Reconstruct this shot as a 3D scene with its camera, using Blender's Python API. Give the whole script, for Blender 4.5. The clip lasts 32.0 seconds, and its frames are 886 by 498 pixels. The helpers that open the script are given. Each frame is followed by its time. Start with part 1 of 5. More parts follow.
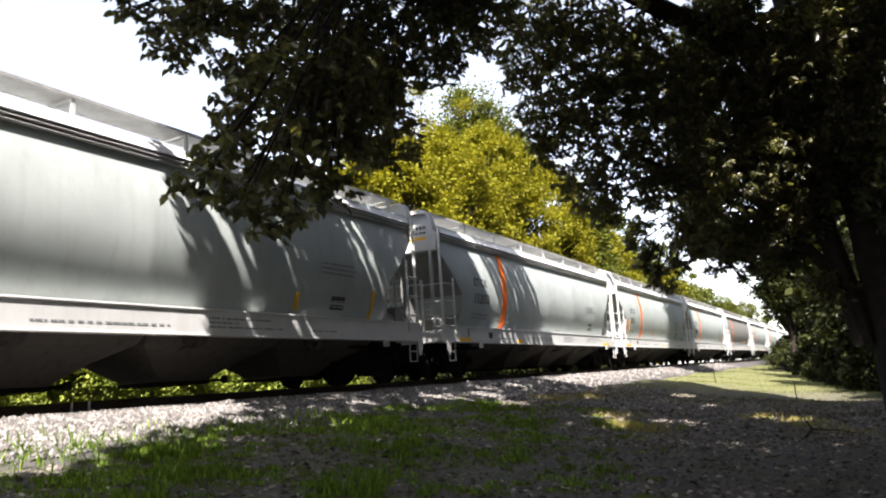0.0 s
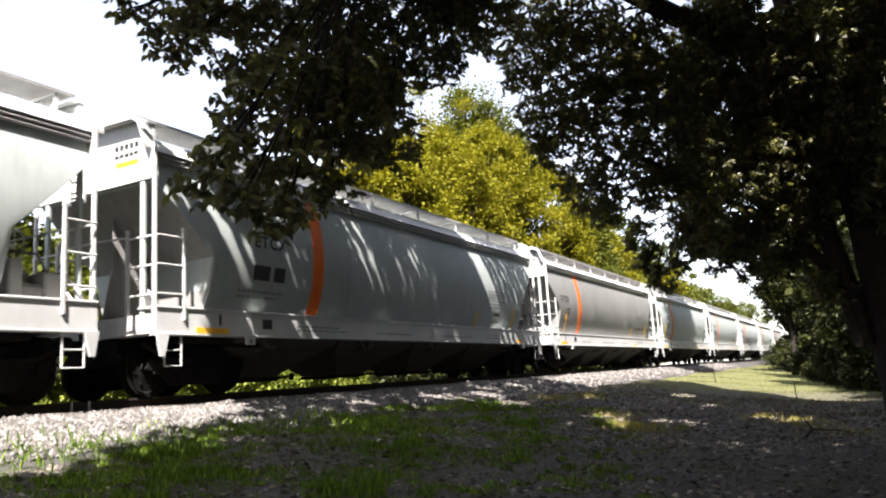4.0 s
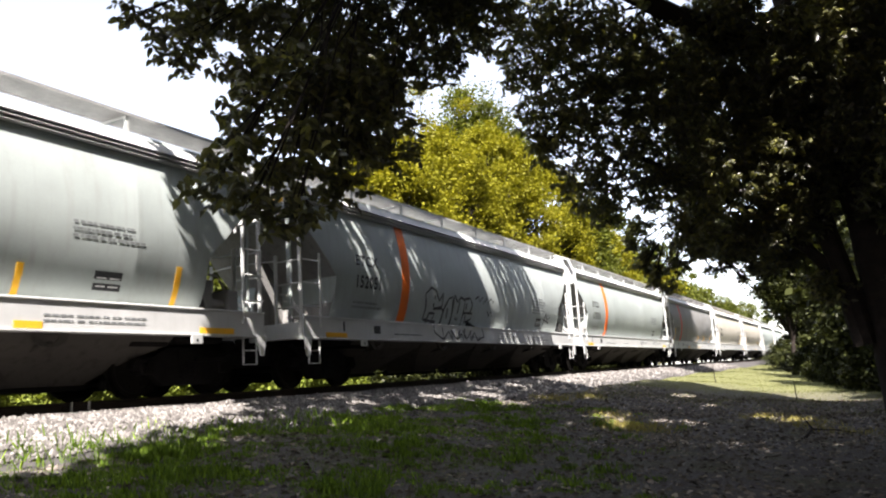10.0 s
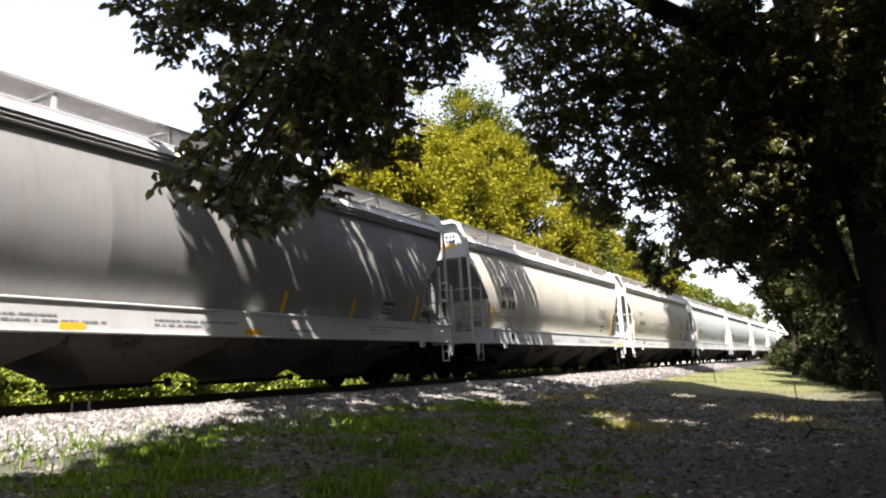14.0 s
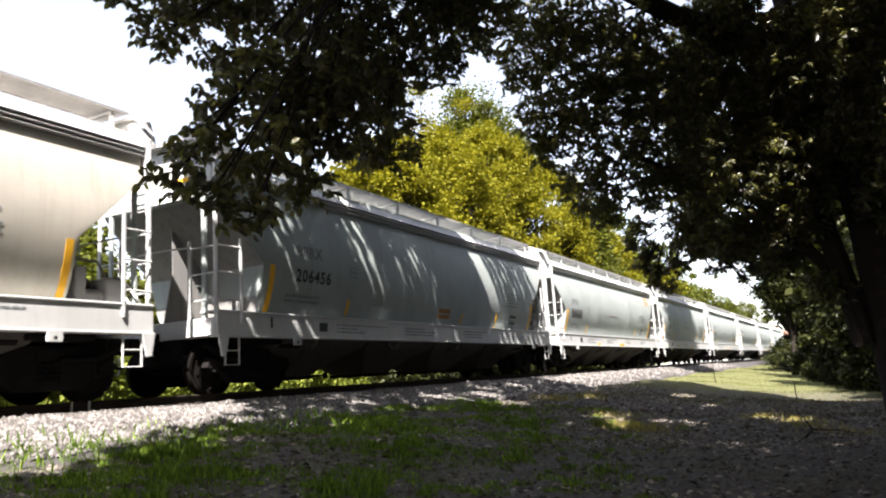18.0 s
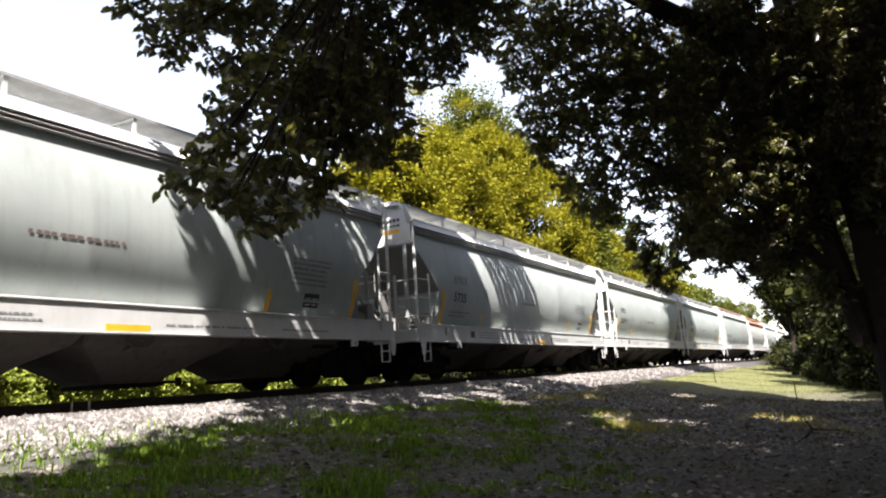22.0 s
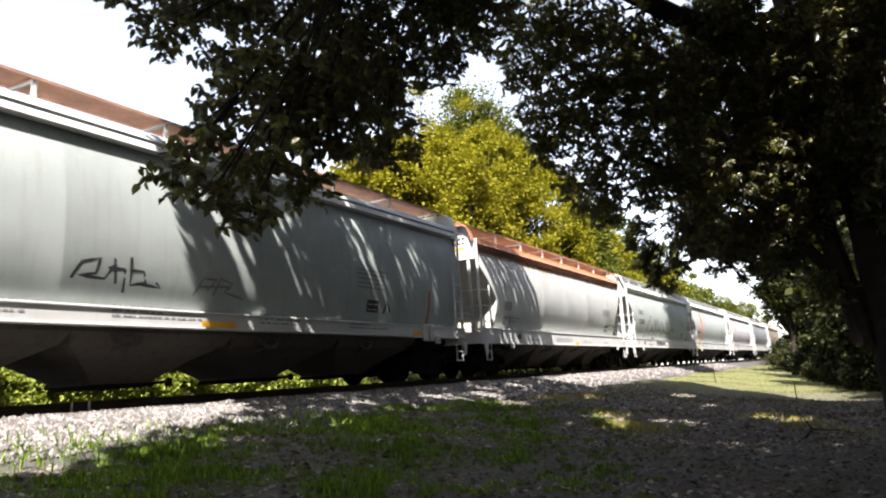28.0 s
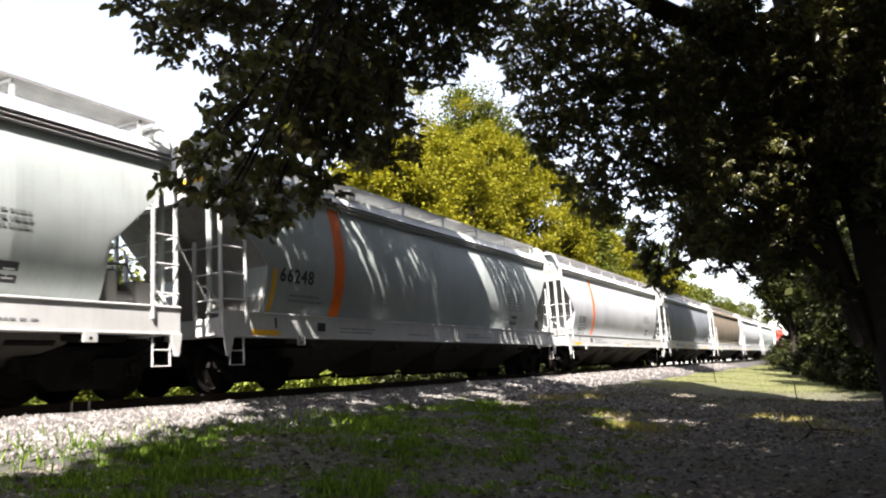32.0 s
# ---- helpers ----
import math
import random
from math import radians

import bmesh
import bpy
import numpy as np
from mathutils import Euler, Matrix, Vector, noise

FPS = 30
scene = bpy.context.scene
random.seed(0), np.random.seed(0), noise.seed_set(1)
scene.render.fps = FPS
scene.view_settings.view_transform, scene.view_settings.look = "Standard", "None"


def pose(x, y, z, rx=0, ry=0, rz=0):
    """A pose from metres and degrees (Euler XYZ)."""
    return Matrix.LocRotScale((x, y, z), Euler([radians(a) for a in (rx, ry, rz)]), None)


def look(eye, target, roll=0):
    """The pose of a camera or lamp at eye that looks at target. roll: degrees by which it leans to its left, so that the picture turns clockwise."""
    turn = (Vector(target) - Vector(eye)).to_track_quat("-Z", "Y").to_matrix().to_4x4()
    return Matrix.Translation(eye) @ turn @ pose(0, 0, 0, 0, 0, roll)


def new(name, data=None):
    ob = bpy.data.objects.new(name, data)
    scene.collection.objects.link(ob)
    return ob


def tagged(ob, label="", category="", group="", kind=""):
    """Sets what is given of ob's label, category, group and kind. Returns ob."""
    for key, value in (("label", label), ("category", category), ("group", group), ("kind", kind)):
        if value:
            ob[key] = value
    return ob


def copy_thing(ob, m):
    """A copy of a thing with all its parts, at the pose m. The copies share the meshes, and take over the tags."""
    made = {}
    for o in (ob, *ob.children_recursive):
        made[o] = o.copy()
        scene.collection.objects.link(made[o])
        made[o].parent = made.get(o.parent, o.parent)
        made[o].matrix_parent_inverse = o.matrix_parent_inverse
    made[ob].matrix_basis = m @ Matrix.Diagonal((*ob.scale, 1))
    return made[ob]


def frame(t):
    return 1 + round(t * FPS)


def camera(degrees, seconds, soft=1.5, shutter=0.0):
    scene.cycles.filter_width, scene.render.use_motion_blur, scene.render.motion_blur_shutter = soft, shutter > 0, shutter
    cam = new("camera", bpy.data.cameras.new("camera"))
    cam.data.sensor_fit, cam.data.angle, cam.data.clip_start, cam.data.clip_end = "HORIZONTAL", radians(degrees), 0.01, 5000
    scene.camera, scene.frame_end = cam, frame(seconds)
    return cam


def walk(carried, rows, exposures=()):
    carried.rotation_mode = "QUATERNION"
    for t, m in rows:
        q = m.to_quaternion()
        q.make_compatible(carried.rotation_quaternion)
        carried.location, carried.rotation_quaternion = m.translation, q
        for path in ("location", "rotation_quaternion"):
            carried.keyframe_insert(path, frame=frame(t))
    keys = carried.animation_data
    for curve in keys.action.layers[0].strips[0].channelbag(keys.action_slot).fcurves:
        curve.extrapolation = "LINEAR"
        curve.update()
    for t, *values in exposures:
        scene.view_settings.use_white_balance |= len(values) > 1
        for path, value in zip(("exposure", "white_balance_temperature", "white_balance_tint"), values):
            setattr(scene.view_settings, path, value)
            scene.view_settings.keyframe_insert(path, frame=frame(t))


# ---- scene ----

# x runs along the track, y across it, z up from the top of the rail
cam = camera(60.99, 32.0, soft=2.1, shutter=0.08)
EYE = Vector((0.0, 0.0, -0.01))
AIM = Vector((math.cos(0.48604) * math.cos(0.170995), math.sin(0.48604) * math.cos(0.170995), math.sin(0.170995)))
still = look(EYE, EYE + AIM * 10, -3.674)
walk(cam, [(0, still), (32, still)], exposures=[(0, 2.1, 6600, 16), (32, 2.1, 6600, 16)])

# ---------------------------------------------------------------- light
SUN = Vector((-0.56, -0.22, 0.80)).normalized()
world = bpy.data.worlds.new("daylight")
scene.world = world
world.use_nodes = True
sky = world.node_tree.nodes.new("ShaderNodeTexSky")
sky.sky_type, sky.sun_disc = "NISHITA", False
sky.sun_elevation = math.asin(SUN.z)
sky.sun_rotation = math.atan2(SUN.x, SUN.y) % (2 * math.pi)
sky.air_density, sky.dust_density, sky.ozone_density = 1.0, 1.0, 0.6
backdrop = world.node_tree.nodes["Background"]
backdrop.inputs["Strength"].default_value = 0.095
haze = world.node_tree.nodes.new("ShaderNodeHueSaturation")
haze.inputs["Saturation"].default_value, haze.inputs["Value"].default_value = 0.55, 1.08
world.node_tree.links.new(sky.outputs[0], haze.inputs["Color"])
world.node_tree.links.new(haze.outputs[0], backdrop.inputs["Color"])
sun = new("sun", bpy.data.lights.new("sun", "SUN"))
sun.data.energy, sun.data.angle, sun.data.color = 5.9, radians(0.55), (1.0, 0.965, 0.91)
sun.matrix_world = look(SUN * 60, (0, 0, 0))


# ---------------------------------------------------------------- materials
def nodes_of(name):
    m = bpy.data.materials.new(name)
    m.use_nodes = True
    t = m.node_tree
    return m, t, t.nodes, t.links, t.nodes["Principled BSDF"]


def ramp(t, source, stops):
    r = t.nodes.new("ShaderNodeValToRGB")
    e = r.color_ramp.elements
    while len(e) < len(stops):
        e.new(0.5)
    for k, (at, c) in zip(e, stops):
        k.position, k.color = at, (*c, 1)
    t.links.new(source, r.inputs[0])
    return r.outputs[0]


def noise_of(t, scale, detail=4, rough=0.55, stretch=(1, 1, 1), space="Object"):
    co = t.nodes.new("ShaderNodeTexCoord")
    mp = t.nodes.new("ShaderNodeMapping")
    mp.inputs["Scale"].default_value = stretch
    n = t.nodes.new("ShaderNodeTexNoise")
    n.inputs["Scale"].default_value, n.inputs["Detail"].default_value, n.inputs["Roughness"].default_value = scale, detail, rough
    t.links.new(co.outputs[space], mp.inputs[0])
    t.links.new(mp.outputs[0], n.inputs["Vector"])
    return n.outputs["Fac"]


def mix(t, fac, a, b, how="MIX"):
    m = t.nodes.new("ShaderNodeMix")
    m.data_type, m.blend_type = "RGBA", how
    if isinstance(fac, (int, float)):
        m.inputs[0].default_value = fac
    else:
        t.links.new(fac, m.inputs[0])
    for s, v in ((m.inputs[6], a), (m.inputs[7], b)):
        if isinstance(v, tuple):
            s.default_value = (*v, 1)
        else:
            t.links.new(v, s)
    return m.outputs[2]


def bump(t, bsdf, height, strength=0.3, dist=0.02):
    b = t.nodes.new("ShaderNodeBump")
    b.inputs["Strength"].default_value, b.inputs["Distance"].default_value = strength, dist
    t.links.new(height, b.inputs["Height"])
    t.links.new(b.outputs[0], bsdf.inputs["Normal"])


def dim(c, f):
    return tuple(v * f for v in c)


def painted(name, rgb, dirt=(0.16, 0.13, 0.10), amount=0.5, rough=0.55, metal=0.0, scale=1.0, gloss=0.12, rust_from=None):
    """Weathered paint on steel: blotches, streaks running down, fine grain."""
    m, t, n, l, b = nodes_of(name)
    blotch = noise_of(t, 0.9 * scale, 5, 0.6)
    streak = noise_of(t, 2.2 * scale, 5, 0.65, (3.2, 3.2, 0.16))
    grain = noise_of(t, 38 * scale, 3, 0.6)
    base = mix(t, ramp(t, blotch, [(0.30, (0, 0, 0)), (0.72, (1, 1, 1))]), dim(rgb, 0.86), dim(rgb, 1.05))
    fac = ramp(t, streak, [(0.50, (0, 0, 0)), (0.80, (amount, amount, amount))])
    base = mix(t, fac, base, dirt)
    base = mix(t, ramp(t, grain, [(0.35, (0, 0, 0)), (0.75, (0.22, 0.22, 0.22))]), base, dim(rgb, 0.7))
    info = t.nodes.new("ShaderNodeObjectInfo")
    tone = ramp(t, info.outputs["Random"], [(0.0, (0.93, 0.94, 0.93)), (1.0, (1.0, 1.0, 1.0))])
    base = mix(t, 1.0, base, tone, "MULTIPLY")
    if rust_from is not None:
        co = t.nodes.new("ShaderNodeTexCoord")
        sep = t.nodes.new("ShaderNodeSeparateXYZ")
        l.new(co.outputs["Object"], sep.inputs[0])
        up = t.nodes.new("ShaderNodeMapRange")
        up.inputs["From Min"].default_value, up.inputs["From Max"].default_value = rust_from, rust_from + 1.3
        up.inputs["To Min"].default_value, up.inputs["To Max"].default_value = -0.25, 0.42
        l.new(sep.outputs["Z"], up.inputs["Value"])
        add = t.nodes.new("ShaderNodeMath")
        l.new(up.outputs[0], add.inputs[0])
        l.new(noise_of(t, 1.5, 6, 0.7, (2.2, 2.2, 0.5)), add.inputs[1])
        base = mix(t, ramp(t, add.outputs[0], [(0.60, (0, 0, 0)), (0.74, (1, 1, 1))]), base, mix(t, grain, (0.20, 0.055, 0.015), (0.46, 0.19, 0.06)))
    l.new(base, b.inputs["Base Color"])
    b.inputs["Metallic"].default_value = metal
    b.inputs["Specular IOR Level"].default_value = gloss
    l.new(ramp(t, blotch, [(0.2, (rough - 0.08,) * 3), (0.8, (rough + 0.12,) * 3)]), b.inputs["Roughness"])
    bump(t, b, noise_of(t, 1.1 * scale, 2, 0.4, (1, 1, 0.6)), 0.35, 0.03)
    return m


def plain(name, rgb, rough=0.7, metal=0.0, vary=0.25, scale=6.0, relief=0.3, gloss=0.3):
    m, t, n, l, b = nodes_of(name)
    a = noise_of(t, scale, 6, 0.6)
    c = noise_of(t, scale * 9, 4, 0.6)
    base = mix(t, ramp(t, a, [(0.3, (0, 0, 0)), (0.7, (1, 1, 1))]), dim(rgb, 1 - vary), dim(rgb, 1 + vary))
    base = mix(t, ramp(t, c, [(0.4, (0, 0, 0)), (0.8, (0.5, 0.5, 0.5))]), base, dim(rgb, 0.55))
    l.new(base, b.inputs["Base Color"])
    b.inputs["Roughness"].default_value, b.inputs["Metallic"].default_value = rough, metal
    b.inputs["Specular IOR Level"].default_value = gloss
    if relief:
        bump(t, b, c, relief, 0.01)
    return m


def leafy(name, dark, light, through_light=0.35, rough=0.5, gloss=0.15, peak=1.5):
    """Leaves: tone by leaf, a little gloss, and light that passes through the blade."""
    m, t, n, l, b = nodes_of(name)
    g = t.nodes.new("ShaderNodeNewGeometry")
    big = noise_of(t, 0.55, 3, 0.5)
    tone = ramp(t, g.outputs["Random Per Island"], [(0.0, dark), (0.72, tuple((a + 2 * c) / 3 for a, c in zip(dark, light))), (0.9, light), (1.0, tuple(min(1, v * peak) for v in light))])
    tone = mix(t, ramp(t, big, [(0.35, (0, 0, 0)), (0.7, (0.55, 0.55, 0.55))]), tone, dim(dark, 0.8))
    l.new(tone, b.inputs["Base Color"])
    b.inputs["Roughness"].default_value = rough
    b.inputs["Specular IOR Level"].default_value = gloss
    tr = t.nodes.new("ShaderNodeBsdfTranslucent")
    l.new(mix(t, 1.0, tone, (1.0, 1.0, 0.45), "MULTIPLY"), tr.inputs["Color"])
    mx = t.nodes.new("ShaderNodeMixShader")
    mx.inputs[0].default_value = through_light
    l.new(b.outputs[0], mx.inputs[1])
    l.new(tr.outputs[0], mx.inputs[2])
    l.new(mx.outputs[0], n["Material Output"].inputs["Surface"])
    return m


GREY = painted("pale_grey_paint", (0.350, 0.385, 0.372), amount=0.28)
GREY_DARK = painted("darker_grey_paint", (0.215, 0.215, 0.208), amount=0.6, rough=0.5)
GREY_TAN = painted("stained_tan_grey_paint", (0.47, 0.44, 0.38), dirt=(0.24, 0.19, 0.11), amount=0.35)
GREY_COOL = painted("cool_white_paint", (0.46, 0.47, 0.49), amount=0.35)
# the shade this car rolls through is put into its darker paint
GREY_SHADED = painted("shaded_blue_grey_paint", (0.20, 0.215, 0.235), amount=0.5)
GREY_BROWN = painted("brown_grey_paint", (0.18, 0.15, 0.115), dirt=(0.12, 0.08, 0.05), amount=0.6)
GREY_RUSTY = painted("rust_streaked_grey_paint", (0.375, 0.39, 0.375), dirt=(0.2, 0.12, 0.06), amount=0.2, rust_from=3.0)
WHITE = painted("white_paint", (0.50, 0.505, 0.495), amount=0.16, rough=0.55, scale=1.6)
RUST = painted("rusted_steel", (0.27, 0.115, 0.065), dirt=(0.52, 0.45, 0.40), amount=0.85, rough=0.75, scale=1.4)
UNDER = plain("near_black_steel", (0.012, 0.011, 0.011), 0.85, 0.0, 0.35, 3.0, 0.3, 0.05)
# darker than its light paint: shade under the sill is in the colour
HOPPER = painted("grimy_shaded_grey_steel", (0.085, 0.079, 0.074), dirt=(0.028, 0.025, 0.023), amount=0.8, rough=0.8, gloss=0.05)
# body grey made darker: shade under the end slopes is in the colour
SLOPE = painted("shaded_end_sheet_paint", (0.245, 0.240, 0.230), dirt=(0.10, 0.09, 0.08), amount=0.7, rough=0.7, gloss=0.1)
GEAR = painted("grimy_light_grey_steel", (0.22, 0.215, 0.205), dirt=(0.05, 0.045, 0.04), amount=0.7, rough=0.7)
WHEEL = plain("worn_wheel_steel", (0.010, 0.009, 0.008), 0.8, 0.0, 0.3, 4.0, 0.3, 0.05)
GRATE = plain("galvanised_grating", (0.42, 0.41, 0.40), 0.55, 0.4, 0.2, 3.0, 0.0)
GRATE_RUST = plain("rusty_grating", (0.36, 0.20, 0.14), 0.8, 0.1, 0.3, 2.0, 0.0)
ORANGE = painted("orange_paint", (0.80, 0.16, 0.02), dirt=(0.30, 0.10, 0.04), amount=0.5, scale=2.0)
RED = painted("red_paint", (0.62, 0.07, 0.05), dirt=(0.25, 0.10, 0.08), amount=0.6, scale=2.0)
YELLOW = painted("yellow_reflective_sheet", (0.80, 0.42, 0.03), amount=0.35, scale=3.0)
BLACK = plain("black_stencil_paint", (0.025, 0.026, 0.028), 0.55, 0.0, 0.3, 5.0, 0.0)
MUD = plain("faded_brown_panel_paint", (0.30, 0.16, 0.05), 0.7, 0.0, 0.35, 4.0, 0.0)
TAN = plain("tan_stain", (0.36, 0.25, 0.175), 0.7, 0.0, 0.3, 3.0, 0.0)
ROSE = plain("faded_red_stencil_paint", (0.16, 0.12, 0.11), 0.6, 0.0, 0.3, 9.0, 0.0)
FADED = plain("faded_stencil_paint", (0.17, 0.18, 0.18), 0.6, 0.0, 0.3, 9.0, 0.0)
RAIL = plain("rusty_rail_steel", (0.022, 0.016, 0.012), 0.8, 0.0, 0.3, 5.0)
TIE = plain("creosoted_timber", (0.055, 0.042, 0.034), 0.85, 0.0, 0.4, 5.0)
BARK = plain("dark_bark", (0.026, 0.021, 0.018), 0.95, 0.0, 0.4, 7.0, 0.9, 0.1)
LEAF = leafy("dark_green_leaf", (0.058, 0.060, 0.044), (0.235, 0.230, 0.080), 0.48, 0.38, 0.95)
LEAF_SUN = leafy("yellow_green_leaf", (0.125, 0.122, 0.009), (0.235, 0.215, 0.015), 0.34, 0.55, 0.1, 1.15)
LEAF_MID = leafy("mid_green_leaf", (0.050, 0.060, 0.011), (0.125, 0.14, 0.020), 0.35)
# far darker than the mid-green leaf: woodland shade is put into the colour
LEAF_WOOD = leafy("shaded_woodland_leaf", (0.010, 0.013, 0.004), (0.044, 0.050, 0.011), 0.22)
LEAF_BUSH = leafy("fresh_green_leaf", (0.10, 0.13, 0.024), (0.29, 0.33, 0.06), 0.38, 0.55, 0.1, 1.3)
GRASS = leafy("grass_blade", (0.050, 0.092, 0.011), (0.20, 0.30, 0.032), 0.33)
MOWN = leafy("mown_grass_blade", (0.078, 0.088, 0.028), (0.21, 0.215, 0.085), 0.30)
STRAW = leafy("dry_grass_blade", (0.17, 0.15, 0.045), (0.38, 0.33, 0.10), 0.25)
# bed colour is darkened to give the shaded gaps between loose stones
STONE = plain("dark_gap_limestone", (0.050, 0.047, 0.044), 0.85, 0.0, 0.3, 3.0, 0.4)


def ground_material():
    m, t, n, l, b = nodes_of("dirt_and_grass")
    co = t.nodes.new("ShaderNodeTexCoord")
    sep = t.nodes.new("ShaderNodeSeparateXYZ")
    l.new(co.outputs["Object"], sep.inputs[0])
    far = t.nodes.new("ShaderNodeMapRange")
    far.inputs["From Min"].default_value, far.inputs["From Max"].default_value = 24.0, 33.0
    l.new(sep.outputs["X"], far.inputs["Value"])
    patch = noise_of(t, 0.55, 5, 0.6)
    fine = noise_of(t, 14, 5, 0.65)
    speck = noise_of(t, 55, 2, 0.5)
    dirt = mix(t, fine, (0.038, 0.034, 0.031), (0.180, 0.162, 0.148))
    dirt = mix(t, ramp(t, speck, [(0.64, (0, 0, 0)), (0.72, (0.8, 0.8, 0.8))]), dirt, (0.28, 0.25, 0.22))
    turf = mix(t, fine, (0.066, 0.072, 0.028), (0.185, 0.187, 0.078))
    near = ramp(t, patch, [(0.54, (0, 0, 0)), (0.68, (0.45, 0.45, 0.45))])
    fac = t.nodes.new("ShaderNodeMath")
    fac.operation = "MAXIMUM"
    l.new(near, fac.inputs[0])
    l.new(far.outputs[0], fac.inputs[1])
    l.new(mix(t, fac.outputs[0], dirt, turf), b.inputs["Base Color"])
    b.inputs["Roughness"].default_value = 0.95
    b.inputs["Specular IOR Level"].default_value = 0.2
    bump(t, b, fine, 1.0, 0.12)
    return m


GROUND = ground_material()


# ---------------------------------------------------------------- mesh helpers
class Geo:
    """Collects vertices and faces of one mesh."""

    def __init__(self):
        self.v, self.f = [], []

    def add(self, verts, faces):
        o = len(self.v)
        self.v += [tuple(p) for p in verts]
        self.f += [tuple(i + o for i in f) for f in faces]
        return self

    def box(self, x0, x1, y0, y1, z0, z1, c=0.0):
        c = min(c, (x1 - x0) / 2.2, (y1 - y0) / 2.2, (z1 - z0) / 2.2)
        if c <= 0:
            v = [(x, y, z) for z in (z0, z1) for y in (y0, y1) for x in (x0, x1)]
            return self.add(v, [(0, 2, 3, 1), (4, 5, 7, 6), (0, 1, 5, 4), (2, 6, 7, 3), (0, 4, 6, 2), (1, 3, 7, 5)])
        lo, hi = (x0, y0, z0), (x1, y1, z1)
        v, idx = [], {}
        for sx in (0, 1):
            for sy in (0, 1):
                for sz in (0, 1):
                    s = (sx, sy, sz)
                    for a in range(3):
                        p = [hi[i] - c if s[i] else lo[i] + c for i in range(3)]
                        p[a] = hi[a] if s[a] else lo[a]
                        idx[s, a] = len(v)
                        v.append(p)
        f = []
        for a in range(3):
            b, d = (a + 1) % 3, (a + 2) % 3
            for s in (0, 1):
                q = []
                for u, w in ((0, 0), (1, 0), (1, 1), (0, 1)):
                    k = [0, 0, 0]
                    k[a], k[b], k[d] = s, u, w
                    q.append(idx[tuple(k), a])
                f.append(q if s else q[::-1])
            for u in (0, 1):
                for w in (0, 1):
                    k0, k1 = [0, 0, 0], [0, 0, 0]
                    k0[b], k0[d] = u, w
                    k1[a], k1[b], k1[d] = 1, u, w
                    q = [idx[tuple(k0), b], idx[tuple(k1), b], idx[tuple(k1), d], idx[tuple(k0), d]]
                    f.append(q if u == w else q[::-1])
        for s in [(i, j, k) for i in (0, 1) for j in (0, 1) for k in (0, 1)]:
            q = [idx[s, 0], idx[s, 1], idx[s, 2]]
            f.append(q if sum(s) % 2 else q[::-1])
        return self.add(v, f)

    def tube(self, pts, r, n=6, cap=True):
        """A round bar along the points; r is one radius or one a point."""
        pts = [Vector(p) for p in pts]
        rs = r if isinstance(r, (list, tuple)) else [r] * len(pts)
        v, f = [], []
        side = None
        for i, p in enumerate(pts):
            d = (pts[min(i + 1, len(pts) - 1)] - pts[max(i - 1, 0)]).normalized()
            if side is None:
                side = d.orthogonal().normalized()
            side = (side - d * side.dot(d)).normalized()
            up = d.cross(side)
            for k in range(n):
                a = 2 * math.pi * k / n
                v.append(p + (side * math.cos(a) + up * math.sin(a)) * rs[i])
        for i in range(len(pts) - 1):
            for k in range(n):
                f.append((i * n + k, i * n + (k + 1) % n, (i + 1) * n + (k + 1) % n, (i + 1) * n + k))
        if cap:
            f.append(tuple(range(n))[::-1])
            f.append(tuple((len(pts) - 1) * n + k for k in range(n)))
        return self.add(v, f)

    def lathe(self, profile, centre, axis="y", n=24):
        """Turns (radius, offset) pairs round an axis through centre."""
        v, f = [], []
        m = len(profile)
        for k in range(n):
            a = 2 * math.pi * k / n
            for r, o in profile:
                p = (math.cos(a) * r, o, math.sin(a) * r) if axis == "y" else (o, math.cos(a) * r, math.sin(a) * r) if axis == "x" else (math.cos(a) * r, math.sin(a) * r, o)
                v.append((p[0] + centre[0], p[1] + centre[1], p[2] + centre[2]))
        for k in range(n):
            for i in range(m - 1):
                f.append((k * m + i, ((k + 1) % n) * m + i, ((k + 1) % n) * m + i + 1, k * m + i + 1))
        return self.add(v, f)

    def loft(self, rings, closed=True, caps=True):
        n = len(rings[0])
        v = [p for r in rings for p in r]
        f = []
        for i in range(len(rings) - 1):
            for k in range(n if closed else n - 1):
                f.append((i * n + k, i * n + (k + 1) % n, (i + 1) * n + (k + 1) % n, (i + 1) * n + k))
        if caps:
            f.append(tuple(range(n))[::-1])
            f.append(tuple((len(rings) - 1) * n + k for k in range(n)))
        return self.add(v, f)

    def mesh(self, name, material, smooth=False):
        me = bpy.data.meshes.new(name)
        me.from_pydata(self.v, [], self.f)
        me.materials.append(material)
        if smooth:
            me.polygons.foreach_set("use_smooth", [True] * len(me.polygons))
            me.set_sharp_from_angle(angle=radians(32))
        me.update()
        return me


def part(name, geo, material, parent=None, label="", smooth=False, at=None):
    ob = new(name, geo.mesh(name, material, smooth))
    ob.parent = parent
    if at is not None:
        ob.matrix_basis = at
    return tagged(ob, label)


def thing(name, label, category, group="", kind="", at=None):
    ob = new(name)
    ob.empty_display_size = 0.3
    if at is not None:
        ob.matrix_basis = at
    return tagged(ob, label, category, group, kind)


